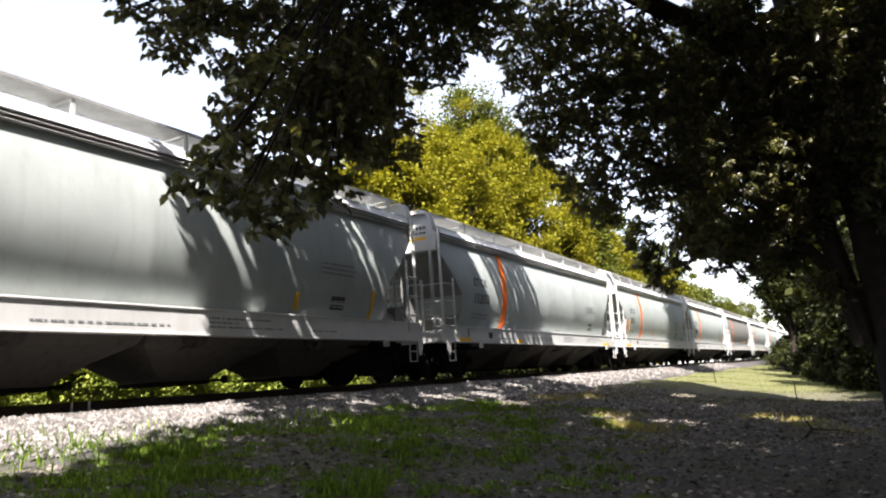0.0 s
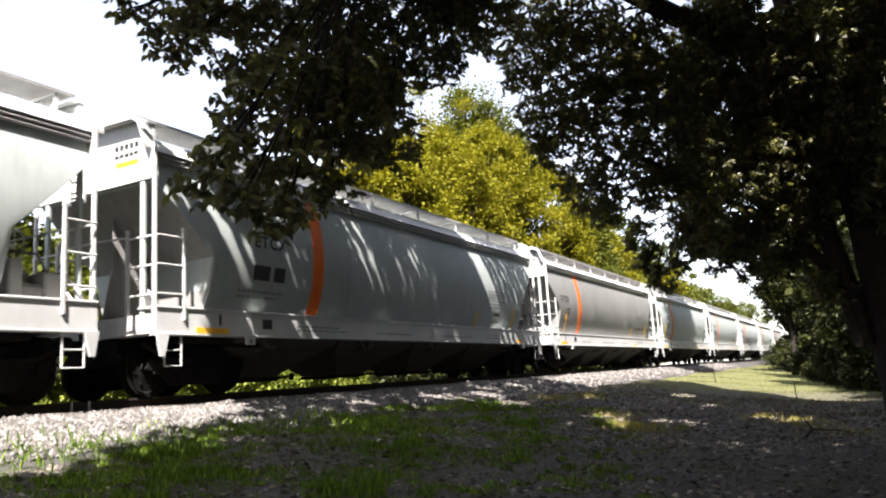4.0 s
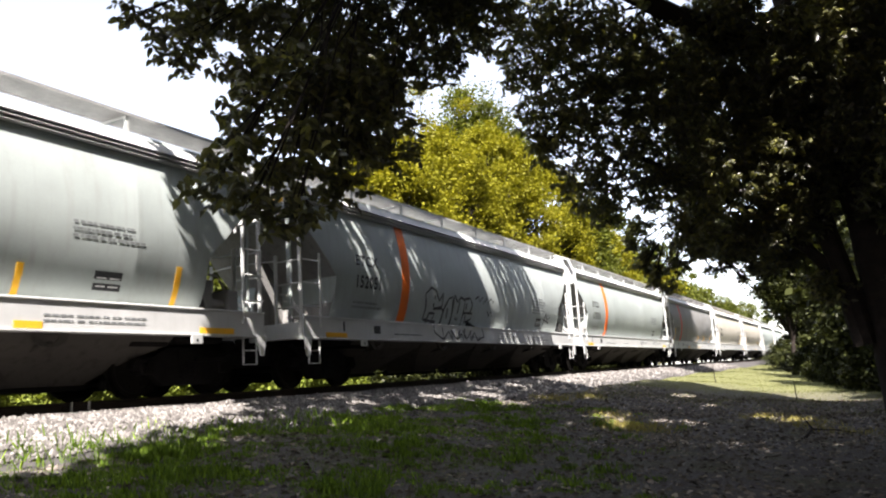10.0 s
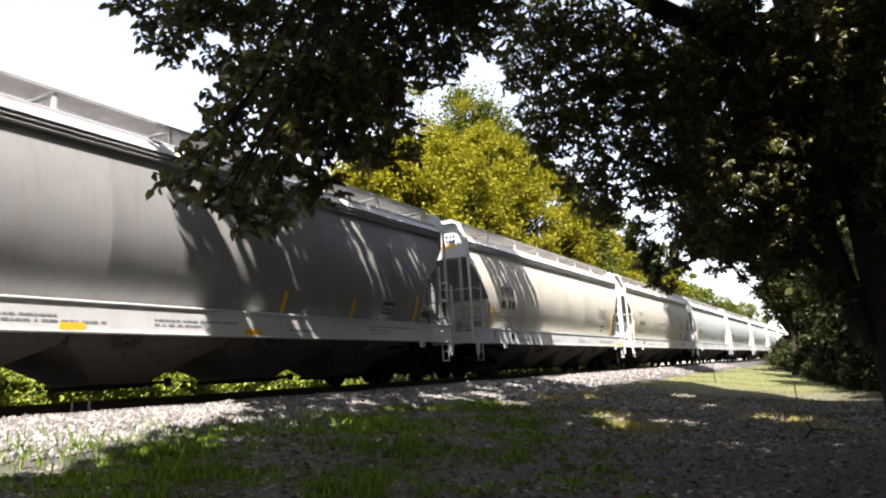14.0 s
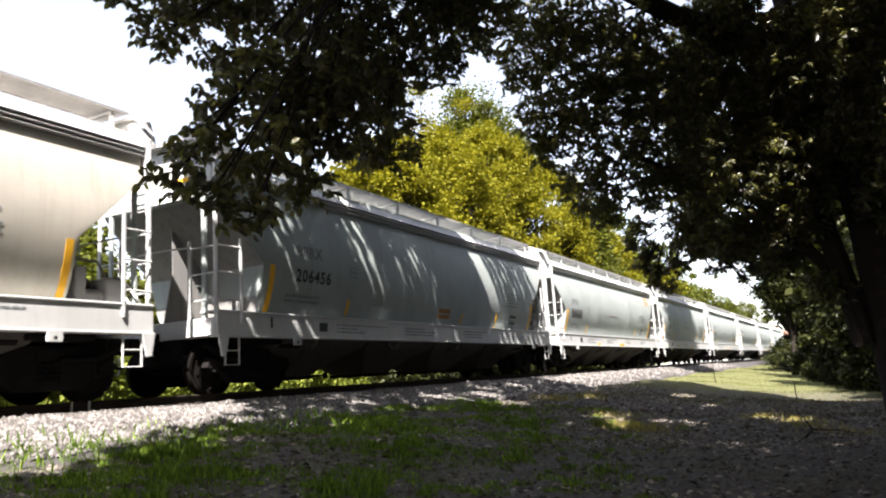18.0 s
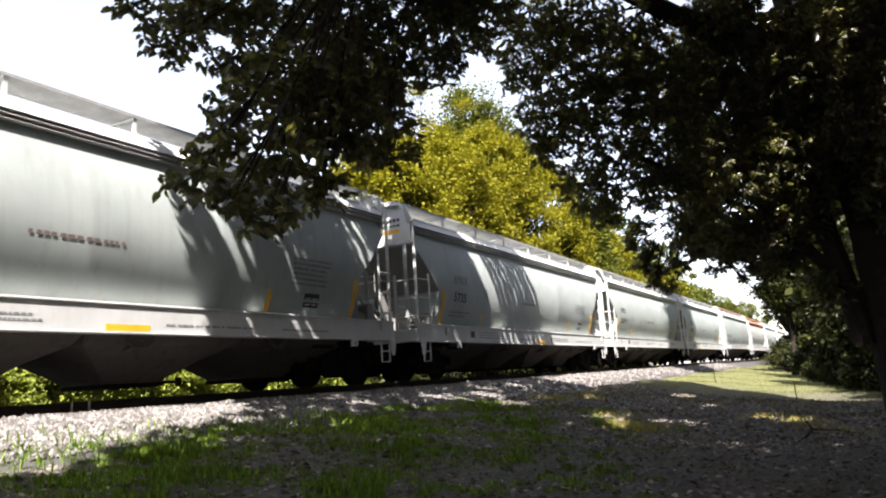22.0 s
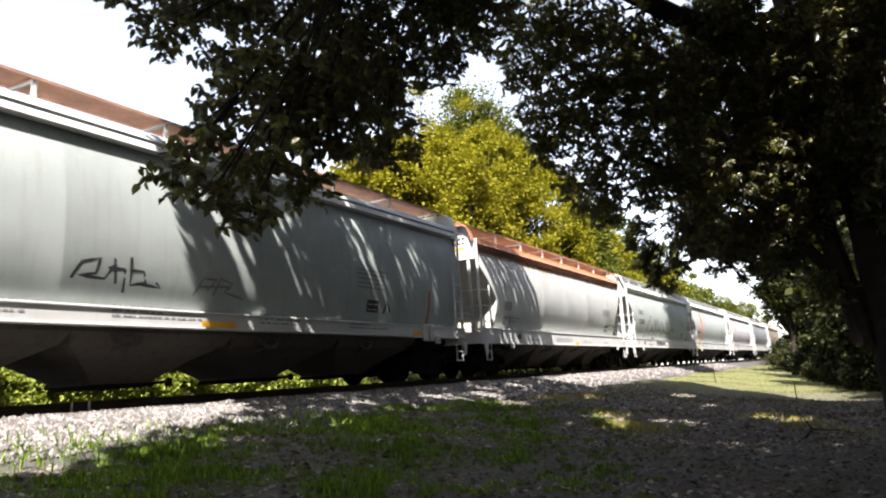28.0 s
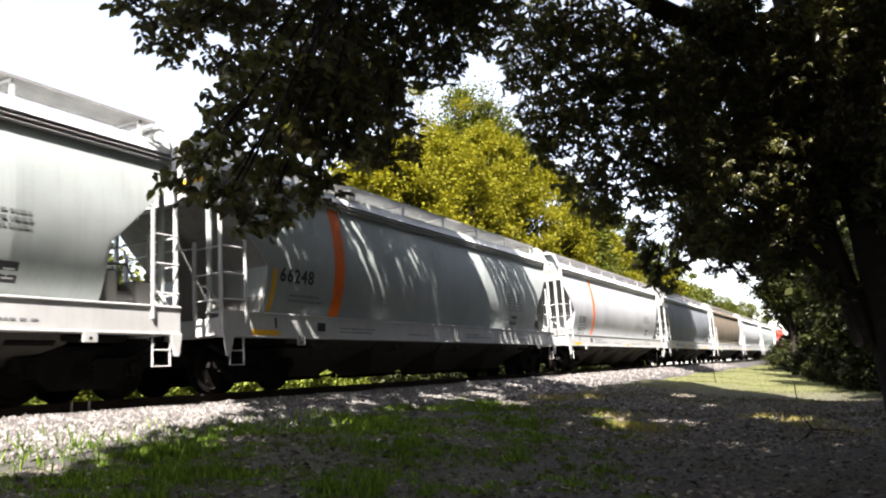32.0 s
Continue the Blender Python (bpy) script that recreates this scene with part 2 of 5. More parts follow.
def sheet_mesh(name, verts, faces, material, smooth=False):
    """A large mesh from arrays: verts N x 3, faces M x k."""
    me = bpy.data.meshes.new(name)
    k = faces.shape[1]
    me.vertices.add(len(verts))
    me.vertices.foreach_set("co", np.asarray(verts, np.float32).ravel())
    me.loops.add(faces.size)
    me.loops.foreach_set("vertex_index", np.asarray(faces, np.int32).ravel())
    me.polygons.add(len(faces))
    me.polygons.foreach_set("loop_start", np.arange(0, faces.size, k, dtype=np.int32))
    if smooth:
        me.polygons.foreach_set("use_smooth", np.ones(len(faces), bool))
    me.materials.append(material)
    me.update(calc_edges=True)
    me.validate()
    return me


# ---------------------------------------------------------------- ground and track
TRACK_Y = 11.14
rng = np.random.default_rng(7)


def ground_z(x, y):
    z = np.interp(y, [-60, -12, 0, 3.5, 6.0, 7.6, 8.6, 13.8, 15.0, 22, 60], [-1.7, -1.5, -1.42, -1.15, -0.78, -0.60, -0.80, -0.80, -0.50, -0.35, 0.0])
    return z + 0.035 * np.sin(x * 1.1 + y * 0.7) + 0.025 * np.sin(x * 0.43 - y * 1.7 + 2)


def grid_sheet(name, xs, ys, zf, material):
    X, Y = np.meshgrid(xs, ys, indexing="ij")
    V = np.stack([X, Y, zf(X, Y)], -1).reshape(-1, 3)
    n, m = len(xs), len(ys)
    i, j = np.meshgrid(np.arange(n - 1), np.arange(m - 1), indexing="ij")
    a = (i * m + j).ravel()
    F = np.stack([a, a + m, a + m + 1, a + 1], -1)
    return new(name, sheet_mesh(name, V, F, material, True))


xs = np.concatenate([[-1500, -600, -250, -100], np.arange(-40, 0, 2.0), np.arange(0, 45, 0.5), np.arange(45, 120, 3.0), [140, 180, 260, 400, 700, 1500]])
ys = np.concatenate([[-1500, -500, -150, -70], np.arange(-40, -4, 2.0), np.arange(-4, 16, 0.4), np.arange(16, 50, 3.0), [70, 120, 300, 800, 1500]])
tagged(grid_sheet("ground", xs, ys, ground_z, GROUND), "shaded bare dirt with grass patches sloping up to the track", "ground", kind="structure")


def ballast_z(x, y):
    d = np.abs(y - TRACK_Y)
    return np.interp(d, [0, 1.25, 1.40, 1.7, 3.3, 3.7], [-0.23, -0.24, -0.20, -0.24, -0.60, -0.85]) + 0.02 * np.sin(x * 2.1 + y * 3) * np.sin(x * 0.7 + 1)


bx = np.concatenate([[-450, -100], np.arange(-20, 50, 0.5), np.arange(50, 160, 4.0), [250, 900]])
by = np.arange(TRACK_Y - 3.7, TRACK_Y + 3.71, 0.2)
tagged(grid_sheet("ballast_bed", bx, by, ballast_z, STONE), "crushed limestone railway ballast bed with sloping shoulders, gap shade in its colour", "ballast", kind="structure")

# loose stones on the shoulder beside the near rail
n_near, n_far = 26000, 8000
sx = np.concatenate([rng.uniform(3, 19, n_near), 19 + 46 * rng.uniform(0, 1, n_far) ** 1.5])
sy = TRACK_Y - 1.36 - np.abs(rng.normal(0, 1.05, n_near + n_far)) % 1.95
sz = ballast_z(sx, sy)
size = rng.uniform(0.016, 0.050, len(sx)) * np.where(sx > 19, 1.4, 1.0)
octa = np.array([(1, 0, 0), (0, 1, 0), (-1, 0, 0), (0, -1, 0), (0, 0, 1), (0, 0, -1)], float)
V = octa[None] * size[:, None, None] * rng.uniform(0.6, 1.35, (len(sx), 6, 1)) + rng.normal(0, 0.007, (len(sx), 6, 3))
a = rng.uniform(0, 6.28, len(sx))
V = np.stack([V[..., 0] * np.cos(a)[:, None] - V[..., 1] * np.sin(a)[:, None], V[..., 0] * np.sin(a)[:, None] + V[..., 1] * np.cos(a)[:, None], V[..., 2]], -1)
V += np.stack([sx, sy, sz + size * 0.4], -1)[:, None]
F = np.array([(0, 1, 4), (1, 2, 4), (2, 3, 4), (3, 0, 4), (1, 0, 5), (3, 2, 5)])
F = (F[None] + (np.arange(len(sx)) * 6)[:, None, None]).reshape(-1, 3)


def stone_material():
    m, t, n, l, b = nodes_of("loose_limestone")
    g = t.nodes.new("ShaderNodeNewGeometry")
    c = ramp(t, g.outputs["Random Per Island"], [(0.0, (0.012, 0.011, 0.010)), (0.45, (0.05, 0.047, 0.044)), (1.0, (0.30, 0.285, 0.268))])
    l.new(mix(t, noise_of(t, 30, 4), (0.10, 0.09, 0.08), c), b.inputs["Base Color"])
    b.inputs["Roughness"].default_value = 0.9
    return m


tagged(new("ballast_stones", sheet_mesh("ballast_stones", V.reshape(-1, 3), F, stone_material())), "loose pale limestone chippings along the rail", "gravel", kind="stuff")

track = thing("railway_track", "rusty steel rails on dark creosoted timber ties", "railway track", kind="structure")
RAIL_PROFILE = [(-0.07, -0.172), (0.07, -0.172), (0.07, -0.160), (0.012, -0.140), (0.010, -0.045), (0.036, -0.032), (0.036, -0.006), (0.028, 0.0), (-0.028, 0.0), (-0.036, -0.006), (-0.036, -0.032), (-0.010, -0.045), (-0.012, -0.140), (-0.07, -0.160)]
for side in (-1, 1):
    g = Geo()
    g.loft([[(x, TRACK_Y + side * 0.755 + y, z) for y, z in RAIL_PROFILE] for x in (-450, 900)])
    part("rail", g, RAIL, track)
tie_mesh = Geo().box(-0.115, 0.115, -1.3, 1.3, -0.18, 0.0, 0.012).mesh("tie", TIE)
for i in range(290):
    ob = new("tie", tie_mesh)
    ob.parent = track
    ob.matrix_basis = pose(-8 + i * 0.53, TRACK_Y + random.uniform(-0.03, 0.03), -0.165 + random.uniform(-0.004, 0.006), 0, 0, random.uniform(-1, 1))
for dx in (-0.18, 0.12):
    part("rail_bolt", Geo().tube([(7.6 + dx, TRACK_Y - 0.79, -0.23), (7.6 + dx, TRACK_Y - 0.80, 0.0)], 0.02, 6), GRATE, track)
joint = part("joint_bar", Geo().box(-0.32, 0.32, -0.022, 0.0, -0.135, -0.045, 0.006), RAIL, track, at=pose(7.6, TRACK_Y - 0.765, 0))

# ---------------------------------------------------------------- covered hopper cars


class Shape:
    """Cross-section and end of a hopper body: half width at each height, and the slope of the end sheet."""

    def __init__(self, half, side, roof, low, slope_top, slope_run, knee):
        self.half = half
        self.side, self.roof, self.low = side, roof, low
        self.slope_top, self.slope_run, self.knee = slope_top, slope_run, knee

    def width(self, z):
        return float(np.interp(z, [p[1] for p in self.side], [p[0] for p in self.side]))

    def floor(self, e):
        if e >= self.slope_run:
            return self.low
        return self.slope_top - (self.slope_top - self.knee) * e / self.slope_run


ROUND_SIDE = [(1.245, 1.40), (1.332, 1.56), (1.408, 1.75), (1.477, 2.0), (1.527, 2.25), (1.552, 2.5), (1.555, 2.75), (1.538, 3.0), (1.505, 3.25), (1.465, 3.46), (1.42, 3.66), (1.37, 3.86)]
ROUND_ROOF = [(1.37, 3.86), (1.35, 4.13), (1.30, 4.26), (0.75, 4.36), (0.0, 4.41)]
ROUND = Shape(8.27, ROUND_SIDE, ROUND_ROOF, 1.40, 3.55, 1.26, 2.33)
SHORT = Shape(8.09, ROUND_SIDE, ROUND_ROOF, 1.40, 3.55, 1.26, 2.33)
FLAT = Shape(8.89, [(1.36, 1.36), (1.43, 1.55), (1.50, 1.85), (1.54, 2.2), (1.555, 2.6), (1.545, 3.0), (1.51, 3.35), (1.455, 3.65), (1.38, 3.96)],
             [(1.38, 3.96), (1.47, 4.16), (1.30, 4.34), (0.75, 4.46), (0.0, 4.50)], 1.36, 3.05, 0.12, 1.5)
RUSTED = Shape(8.00, ROUND_SIDE, ROUND_ROOF, 1.40, 3.55, 1.26, 2.33)


def body_geo(shape):
    g = Geo()
    es = [0.04, 0.3, 0.6, 0.9, shape.slope_run - 0.03, shape.slope_run, shape.slope_run + 0.07, 1.7]
    seams = [2.75, 5.45]
    mids = [e + o for e in seams for o in (-0.02, 0.0, 0.02)] + [shape.half - 0.04]
    half = [(-shape.half + e, e, 0.002 if e in seams else 0.0) for e in sorted(es + mids)]
    stations = half + [(0.0, shape.half, 0.002)] + [(-x, e, o) for x, e, o in reversed(half)]
    rings = []
    for x, e, o in stations:
        f = shape.floor(e)
        near = []
        for y, z in shape.side:
            zz = max(z, f)
            near.append((shape.width(zz) + o, zz))
        near += shape.roof[1:]
        ring = [(x, -y, z) for y, z in near] + [(x, y, z) for y, z in reversed(near[:-1])]
        rings.append(ring)
    return g.loft(rings)


def on_side(shape, x, z, off=0.006):
    """A point of the near side at length x from the near end's corner post and height z."""
    return (-shape.half + x, -(shape.width(z) + off), z)


def side_patch(shape, x0, x1, z0, z1, off=0.007, lean=0.0):
    """A painted patch laid on the near side's curve."""
    n = max(2, int((z1 - z0) / 0.14) + 1)
    zs = [z0 + (z1 - z0) * i / (n - 1) for i in range(n)]
    g = Geo()
    rings = []
    for z in zs:
        s = lean * (z - z0)
        rings.append([on_side(shape, x0 + s, z, off), on_side(shape, x1 + s, z, off), on_side(shape, x1 + s, z, 0.001), on_side(shape, x0 + s, z, 0.001)])
    return g.loft(rings)


def lettering(name, text, size, shape, x, z, material, parent, stretch=1.0, off=0.005):
    cu = bpy.data.curves.new(name, "FONT")
    cu.body, cu.size, cu.resolution_u, cu.space_character = text, size, 2, 1.14
    cu.offset = size * 0.030
    ob = bpy.data.objects.new(name, cu)
    me = bpy.data.meshes.new_from_object(ob)
    bm = bmesh.new()
    bm.from_mesh(me)
    bmesh.ops.triangulate(bm, faces=bm.faces[:])
    for _, knot in shape.side:
        bmesh.ops.bisect_plane(bm, geom=bm.verts[:] + bm.edges[:] + bm.faces[:], plane_co=(0, knot - z, 0), plane_no=(0, 1, 0))
    for v in bm.verts:
        v.co = on_side(shape, x + v.co.x * stretch, z + v.co.y, off)
    out = bpy.data.meshes.new(name)
    bm.to_mesh(out)
    bm.free()
    out.materials.append(material)
    bpy.data.objects.remove(ob)
    bpy.data.curves.remove(cu)
    bpy.data.meshes.remove(me)
    made = new(name, out)
    made.parent = parent
    return made


def bars(name, shape, x, z, width, rows, pitch, height, material, parent, seed=0, off=0.008):
    """Rows of small writing, as plain bars."""
    r = random.Random(seed)
    g = Geo()
    for i in range(rows):
        at = x
        end = x + width * r.uniform(0.75, 1.0)
        while at < end:
            w = r.uniform(0.7, 2.4) * max(height, 0.045)
            a, b = min(at + w, end), z - i * pitch
            ring = [on_side(shape, at, b, off), on_side(shape, a, b, off), on_side(shape, a, b + height, off), on_side(shape, at, b + height, off)]
            g.add(ring, [(0, 1, 2, 3)])
            at += w + r.choice((0.35, 0.4, 0.9)) * max(height, 0.045)
    return part(name, g, material, parent)


def eave_geo(side, half):
    """The stepped rail under the roof's edge."""
    prof = [(1.36, 3.850), (1.462, 3.864), (1.420, 3.892), (1.366, 3.900), (1.370, 3.926), (1.472, 3.936), (1.425, 3.970), (1.380, 3.976), (1.384, 3.996), (1.480, 4.006), (1.375, 4.165), (1.30, 4.15), (1.30, 3.9)]
    return Geo().loft([[(x, side * y, z) for y, z in prof] for x in (-half + 0.02, half - 0.02)])


def plain_eave_geo(side, half):
    prof = [(1.39, 3.955), (1.47, 3.965), (1.505, 3.985), (1.485, 4.06), (1.40, 4.19), (1.34, 4.10)]
    return Geo().loft([[(x, side * y, z) for y, z in prof] for x in (-half + 0.02, half - 0.02)])


def board_geo(x0, x1):
    """A length of walkway grating: frame, long bars and cross bars."""
    g = Geo()
    for y in (-0.31, 0.31):
        g.box(x0, x1, y - 0.012, y + 0.012, -0.05, 0.0)
    for i in range(11):
        y = -0.26 + i * 0.052
        g.box(x0, x1, y - 0.017, y + 0.017, -0.03, -0.002)
    for i in range(int((x1 - x0) / 0.1)):
        x = x0 + i * 0.1
        g.box(x - 0.012, x + 0.012, -0.3, 0.3, -0.024, -0.006)
    return g


def wheelset_geo():
    g = Geo()
    for s in (-1, 1):
        y = s * 0.755
        tread = [(0.10, -0.07), (0.16, -0.045), (0.36, -0.03), (0.40, -0.065), (0.456, -0.065), (0.458, 0.04), (0.485, 0.055), (0.487, 0.075), (0.40, 0.08), (0.37, 0.03), (0.17, 0.02), (0.10, 0.09)]
        g.lathe([(r, -s * o) for r, o in tread], (0, y, 0), "y", 20)
        for k in range(8):
            a = k * math.pi / 4
            g.tube([(math.cos(a) * 0.27, y + s * 0.03, math.sin(a) * 0.27), (math.cos(a) * 0.27, y + s * 0.055, math.sin(a) * 0.27)], 0.03, 6)
    g.tube([(0, -1.12, 0), (0, 1.12, 0)], 0.085, 12)
    for s in (-1, 1):
        g.tube([(0, s * 1.10, 0), (0, s * 1.19, 0)], 0.105, 10)
        for k in range(3):
            a = k * 2.094
            g.tube([(math.cos(a) * 0.06, s * 1.19, math.sin(a) * 0.06), (math.cos(a) * 0.06, s * 1.205, math.sin(a) * 0.06)], 0.018, 6)
    return g


def truck_geo():
    """Cast side frames, bolster and spring nests of a two-axle truck."""
    g = Geo()
    top = [(-1.12, 0.46), (-1.05, 0.62), (-0.72, 0.64), (-0.42, 0.80), (0.42, 0.80), (0.72, 0.64), (1.05, 0.62), (1.12, 0.46), (0.74, 0.36), (0.50, 0.17), (-0.50, 0.17), (-0.74, 0.36)]
    for s in (-1, 1):
        y = s * 1.0
        g.loft([[(x, y - 0.08, z) for x, z in top], [(x, y + 0.08, z) for x, z in top]])
        for dx in (-0.12, 0.0, 0.12):
            coil = [(dx + 0.05 * math.cos(k * 1.05), y + s * 0.10 + 0.03 * math.sin(k * 1.05), 0.27 + 0.3 * k / 24) for k in range(25)]
            g.tube(coil, 0.016, 5)
        for dx in (-0.85, 0.85):
            g.box(dx - 0.13, dx + 0.13, y - 0.12, y + 0.12, 0.36, 0.60, 0.02)
    g.box(-0.22, 0.22, -1.1, 1.1, 0.52, 0.78, 0.03)
    g.tube([(-0.3, -0.62, 0.42), (-0.3, 0.62, 0.42)], 0.05, 8)
    g.tube([(0.3, -0.62, 0.42), (0.3, 0.62, 0.42)], 0.05, 8)
    return g


def hopper_geo():
    """One discharge bay below the sill: full width at the top, tapering on all four sides to the outlet."""
    g = Geo()
    rings = [[(-hx, -hy, z), (hx, -hy, z), (hx, hy, z), (-hx, hy, z)] for hx, hy, z in ((1.6, 1.42, 1.28), (1.6, 1.42, 1.00), (1.52, 1.25, 0.82), (1.05, 0.85, 0.58), (0.62, 0.52, 0.30), (0.58, 0.48, 0.25))]
    return g.loft(rings)


def gate_geo():
    g = Geo().box(-0.62, 0.62, -0.52, 0.52, 0.18, 0.25, 0.015)
    g.tube([(0.66, -0.85, 0.24), (0.66, 0.85, 0.24)], 0.025, 8)
    for s in (-1, 1):
        g.box(0.60, 0.72, s * 0.82 - 0.03, s * 0.82 + 0.03, 0.17, 0.31, 0.01)
    return g


def gate_frame_geo():
    """The opening gear beside a discharge gate: a bent plate with a round hole, and its capstan."""
    g = Geo()
    rim = [(-0.34, 0.96), (0.30, 0.96), (0.24, 0.84), (0.12, 0.76), (-0.12, 0.76), (-0.26, 0.84)]
    hole = [(-0.15, 0.92), (0.13, 0.92), (0.13, 0.87), (0.06, 0.82), (-0.06, 0.82), (-0.15, 0.87)]
    n = len(rim)
    v = [(x, y, z) for y in (-1.50, -1.47) for ring in (rim, hole) for x, z in ring]
    f = []
    for k in range(n):
        q = (k + 1) % n
        f += [(k, q, n + q, n + k), (2 * n + k, 3 * n + k, 3 * n + q, 2 * n + q), (k, 2 * n + k, 2 * n + q, q), (n + k, n + q, 3 * n + q, 3 * n + k)]
    g.add(v, f)
    g.tube([(0, -1.52, 0.82), (0, -0.6, 0.66)], 0.035, 8)
    return g


def slope_geo(shape, e):
    """Face laid over the end sheet to carry a shaded grey, from under the end panel down to the knee and the wall
    below it.
    """
    k = shape.slope_run
    path = [(0.05 * k, shape.floor(0.05 * k) - 0.012), (0.4 * k, shape.floor(0.4 * k) - 0.012), (0.72 * k, shape.floor(0.72 * k) - 0.012), (shape.slope_run - 0.012, shape.knee - 0.006), (shape.slope_run - 0.012, 1.9), (shape.slope_run - 0.012, 1.41)]
    g = Geo()
    rows = [[(e * (shape.half - q), y * (shape.width(z) - 0.01), z) for y in (-1, 1)] for q, z in path]
    for r0, r1 in zip(rows, rows[1:]):
        g.add([r0[0], r0[1], r1[1], r1[0]], [(0, 1, 2, 3)])
    return g


def web_geo(shape, e, y):
    """Upright plate that carries the end sheet on the sill."""
    out = [(shape.slope_run - 0.02, 1.28), (shape.slope_run - 0.02, shape.knee - 0.02), (0.42, shape.floor(0.42) - 0.02), (0.42, 2.3), (0.20, 1.28)]
    return Geo().loft([[(e * (shape.half - q), y + o, z) for q, z in out] for o in (-0.008, 0.008)])


WHEELS = []


def build_hopper_car(shape, body_paint, trim, label, eave_paint=None, rusty=False):
    car = thing("hopper_car", label, "rail car", "hopper cars of the train")
    flat = shape is FLAT
    HALF = shape.half
    part("body", body_geo(shape), body_paint, car, smooth=True)
    sill0, sill1 = (1.08, 1.36) if flat else (0.97, 1.42)
    for s in (-1, 1):
        g = Geo()
        prof = [(1.18, sill1 - 0.025), (1.18, sill1 + 0.005), (1.615, sill1 + 0.005), (1.622, sill1 - 0.004), (1.622, sill1 - 0.024), (1.600, sill1 - 0.030), (1.600, sill0 + 0.022), (1.622, sill0 + 0.016), (1.622, sill0 - 0.006), (1.615, sill0 - 0.012), (1.45, sill0 - 0.012), (1.45, sill0 + 0.01), (1.56, sill0 + 0.03), (1.56, sill1 - 0.03)]
        g.loft([[(x, s * y, z) for y, z in prof] for x in (-HALF - 0.03, HALF + 0.03)])
        part("side_sill", g, trim, car)
        part("eave_rail", (plain_eave_geo if flat else eave_geo)(s, shape.half), eave_paint or trim, car, smooth=True)
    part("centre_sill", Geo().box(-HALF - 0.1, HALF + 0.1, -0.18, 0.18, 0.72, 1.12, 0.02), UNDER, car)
    for e in (-1, 1):
        ex = e * HALF
        lo, hi = sorted((ex - e * 0.24, ex + e * 0.04))
        part("end_sill", Geo().box(lo, hi, -1.5, 1.5, 0.98, 1.30, 0.015), trim, car)
        top = shape.roof[-1][1]
        # end panel over the slope sheet, and the trim that frames it
        up = top - 4.41
        line = [(-1.47, 4.06), (-1.44, 4.20), (-1.33, 4.50), (-1.20, 4.575), (0, 4.60), (1.20, 4.575), (1.33, 4.50), (1.44, 4.20), (1.47, 4.06)]
        foot = [(1.45, shape.slope_top - 0.02), (-1.45, shape.slope_top - 0.02)]
        outline = [(y, z + up) for y, z in line] + foot
        part("end_panel", Geo().loft([[(ex - 0.012, y, z) for y, z in outline], [(ex + 0.012, y, z) for y, z in outline]]), trim, car)
        g = Geo()
        xa, xb = ex - e * 0.05, ex + e * 0.20
        g.loft([[(xa, y, z - 0.03 + up), (xb, y, z - 0.03 + up), (xb, y, z + 0.03 + up), (xa, y, z + 0.03 + up)] for y, z in line])
        part("roof_end_trim", g, trim, car)
        for s in (-1, 1):
            y = s * 1.53
            g = Geo().box(ex - 0.028, ex + 0.028, y - 0.036, y + 0.036, 0.98, 4.14, 0.012)
            g.box(ex - 0.046, ex + 0.046, y - 0.012, y + 0.05 if s > 0 else y + 0.012, 0.98, 2.2, 0.004)
            part("corner_post", g, trim, car)
            if not flat:
                part("end_post", Geo().box(ex - e * 0.03 - 0.03, ex - e * 0.03 + 0.03, s * 1.23 - 0.05, s * 1.23 + 0.05, 1.28, shape.slope_top - 0.03, 0.01), body_paint, car)
            # side ladder: a rail and rungs back to the corner post
            lx = ex - e * 0.53
            tall = 2.74 if (e < 0) == (s < 0) else 2.98
            part("ladder_rail", Geo().box(lx - 0.026, lx + 0.026, s * 1.615 - 0.02, s * 1.615 + 0.02, 1.2, tall, 0.006), trim, car)
            z = 1.62
            while z < tall:
                part("rung", Geo().tube([(lx, s * 1.615, z), (ex, s * 1.605, z)], 0.016, 6), trim, car)
                z += 0.475
            # ladder across the end
            iy = s * 0.90
            part("ladder_rail", Geo().box(ex - 0.026, ex + 0.026, iy - 0.035, iy + 0.035, 1.0, 2.72, 0.006), trim, car)
            for z in (1.62, 2.09, 2.57):
                part("rung", Geo().tube([(ex, iy, z), (ex, s * 1.55, z)], 0.016, 6), trim, car)
            # stirrup step and the tapered pad below the corner
            g = Geo().tube([(ex - e * 0.16, s * 1.57, 1.0), (ex - e * 0.16, s * 1.57, 0.47), (ex - e * 0.50, s * 1.57, 0.47), (ex - e * 0.50, s * 1.57, 1.0)], 0.017, 6)
            g.tube([(ex - e * 0.16, s * 1.57, 0.72), (ex - e * 0.50, s * 1.57, 0.72)], 0.014, 6)
            part("step", g, trim, car)
            pad = [(ex + e * 0.04, 0.98), (ex - e * 0.20, 0.98), (ex - e * 0.11, 0.62), (ex - e * 0.03, 0.62)]
            part("corner_pad", Geo().loft([[(x, s * 1.60 - 0.04, z) for x, z in pad], [(x, s * 1.60 + 0.0, z) for x, z in pad]]), trim, car)
        if flat:
            for x in (ex - e * 2.0, ex - e * 2.3):
                part("jacking_pad", Geo().box(x - 0.12, x + 0.12, -1.66, -1.60, 0.98, 1.40, 0.01), trim, car)
        part("slope_sheet", slope_geo(shape, e), SLOPE, car, "sloping grey end sheet, shade in its colour")
        if not flat:
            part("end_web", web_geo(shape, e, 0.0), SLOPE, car)
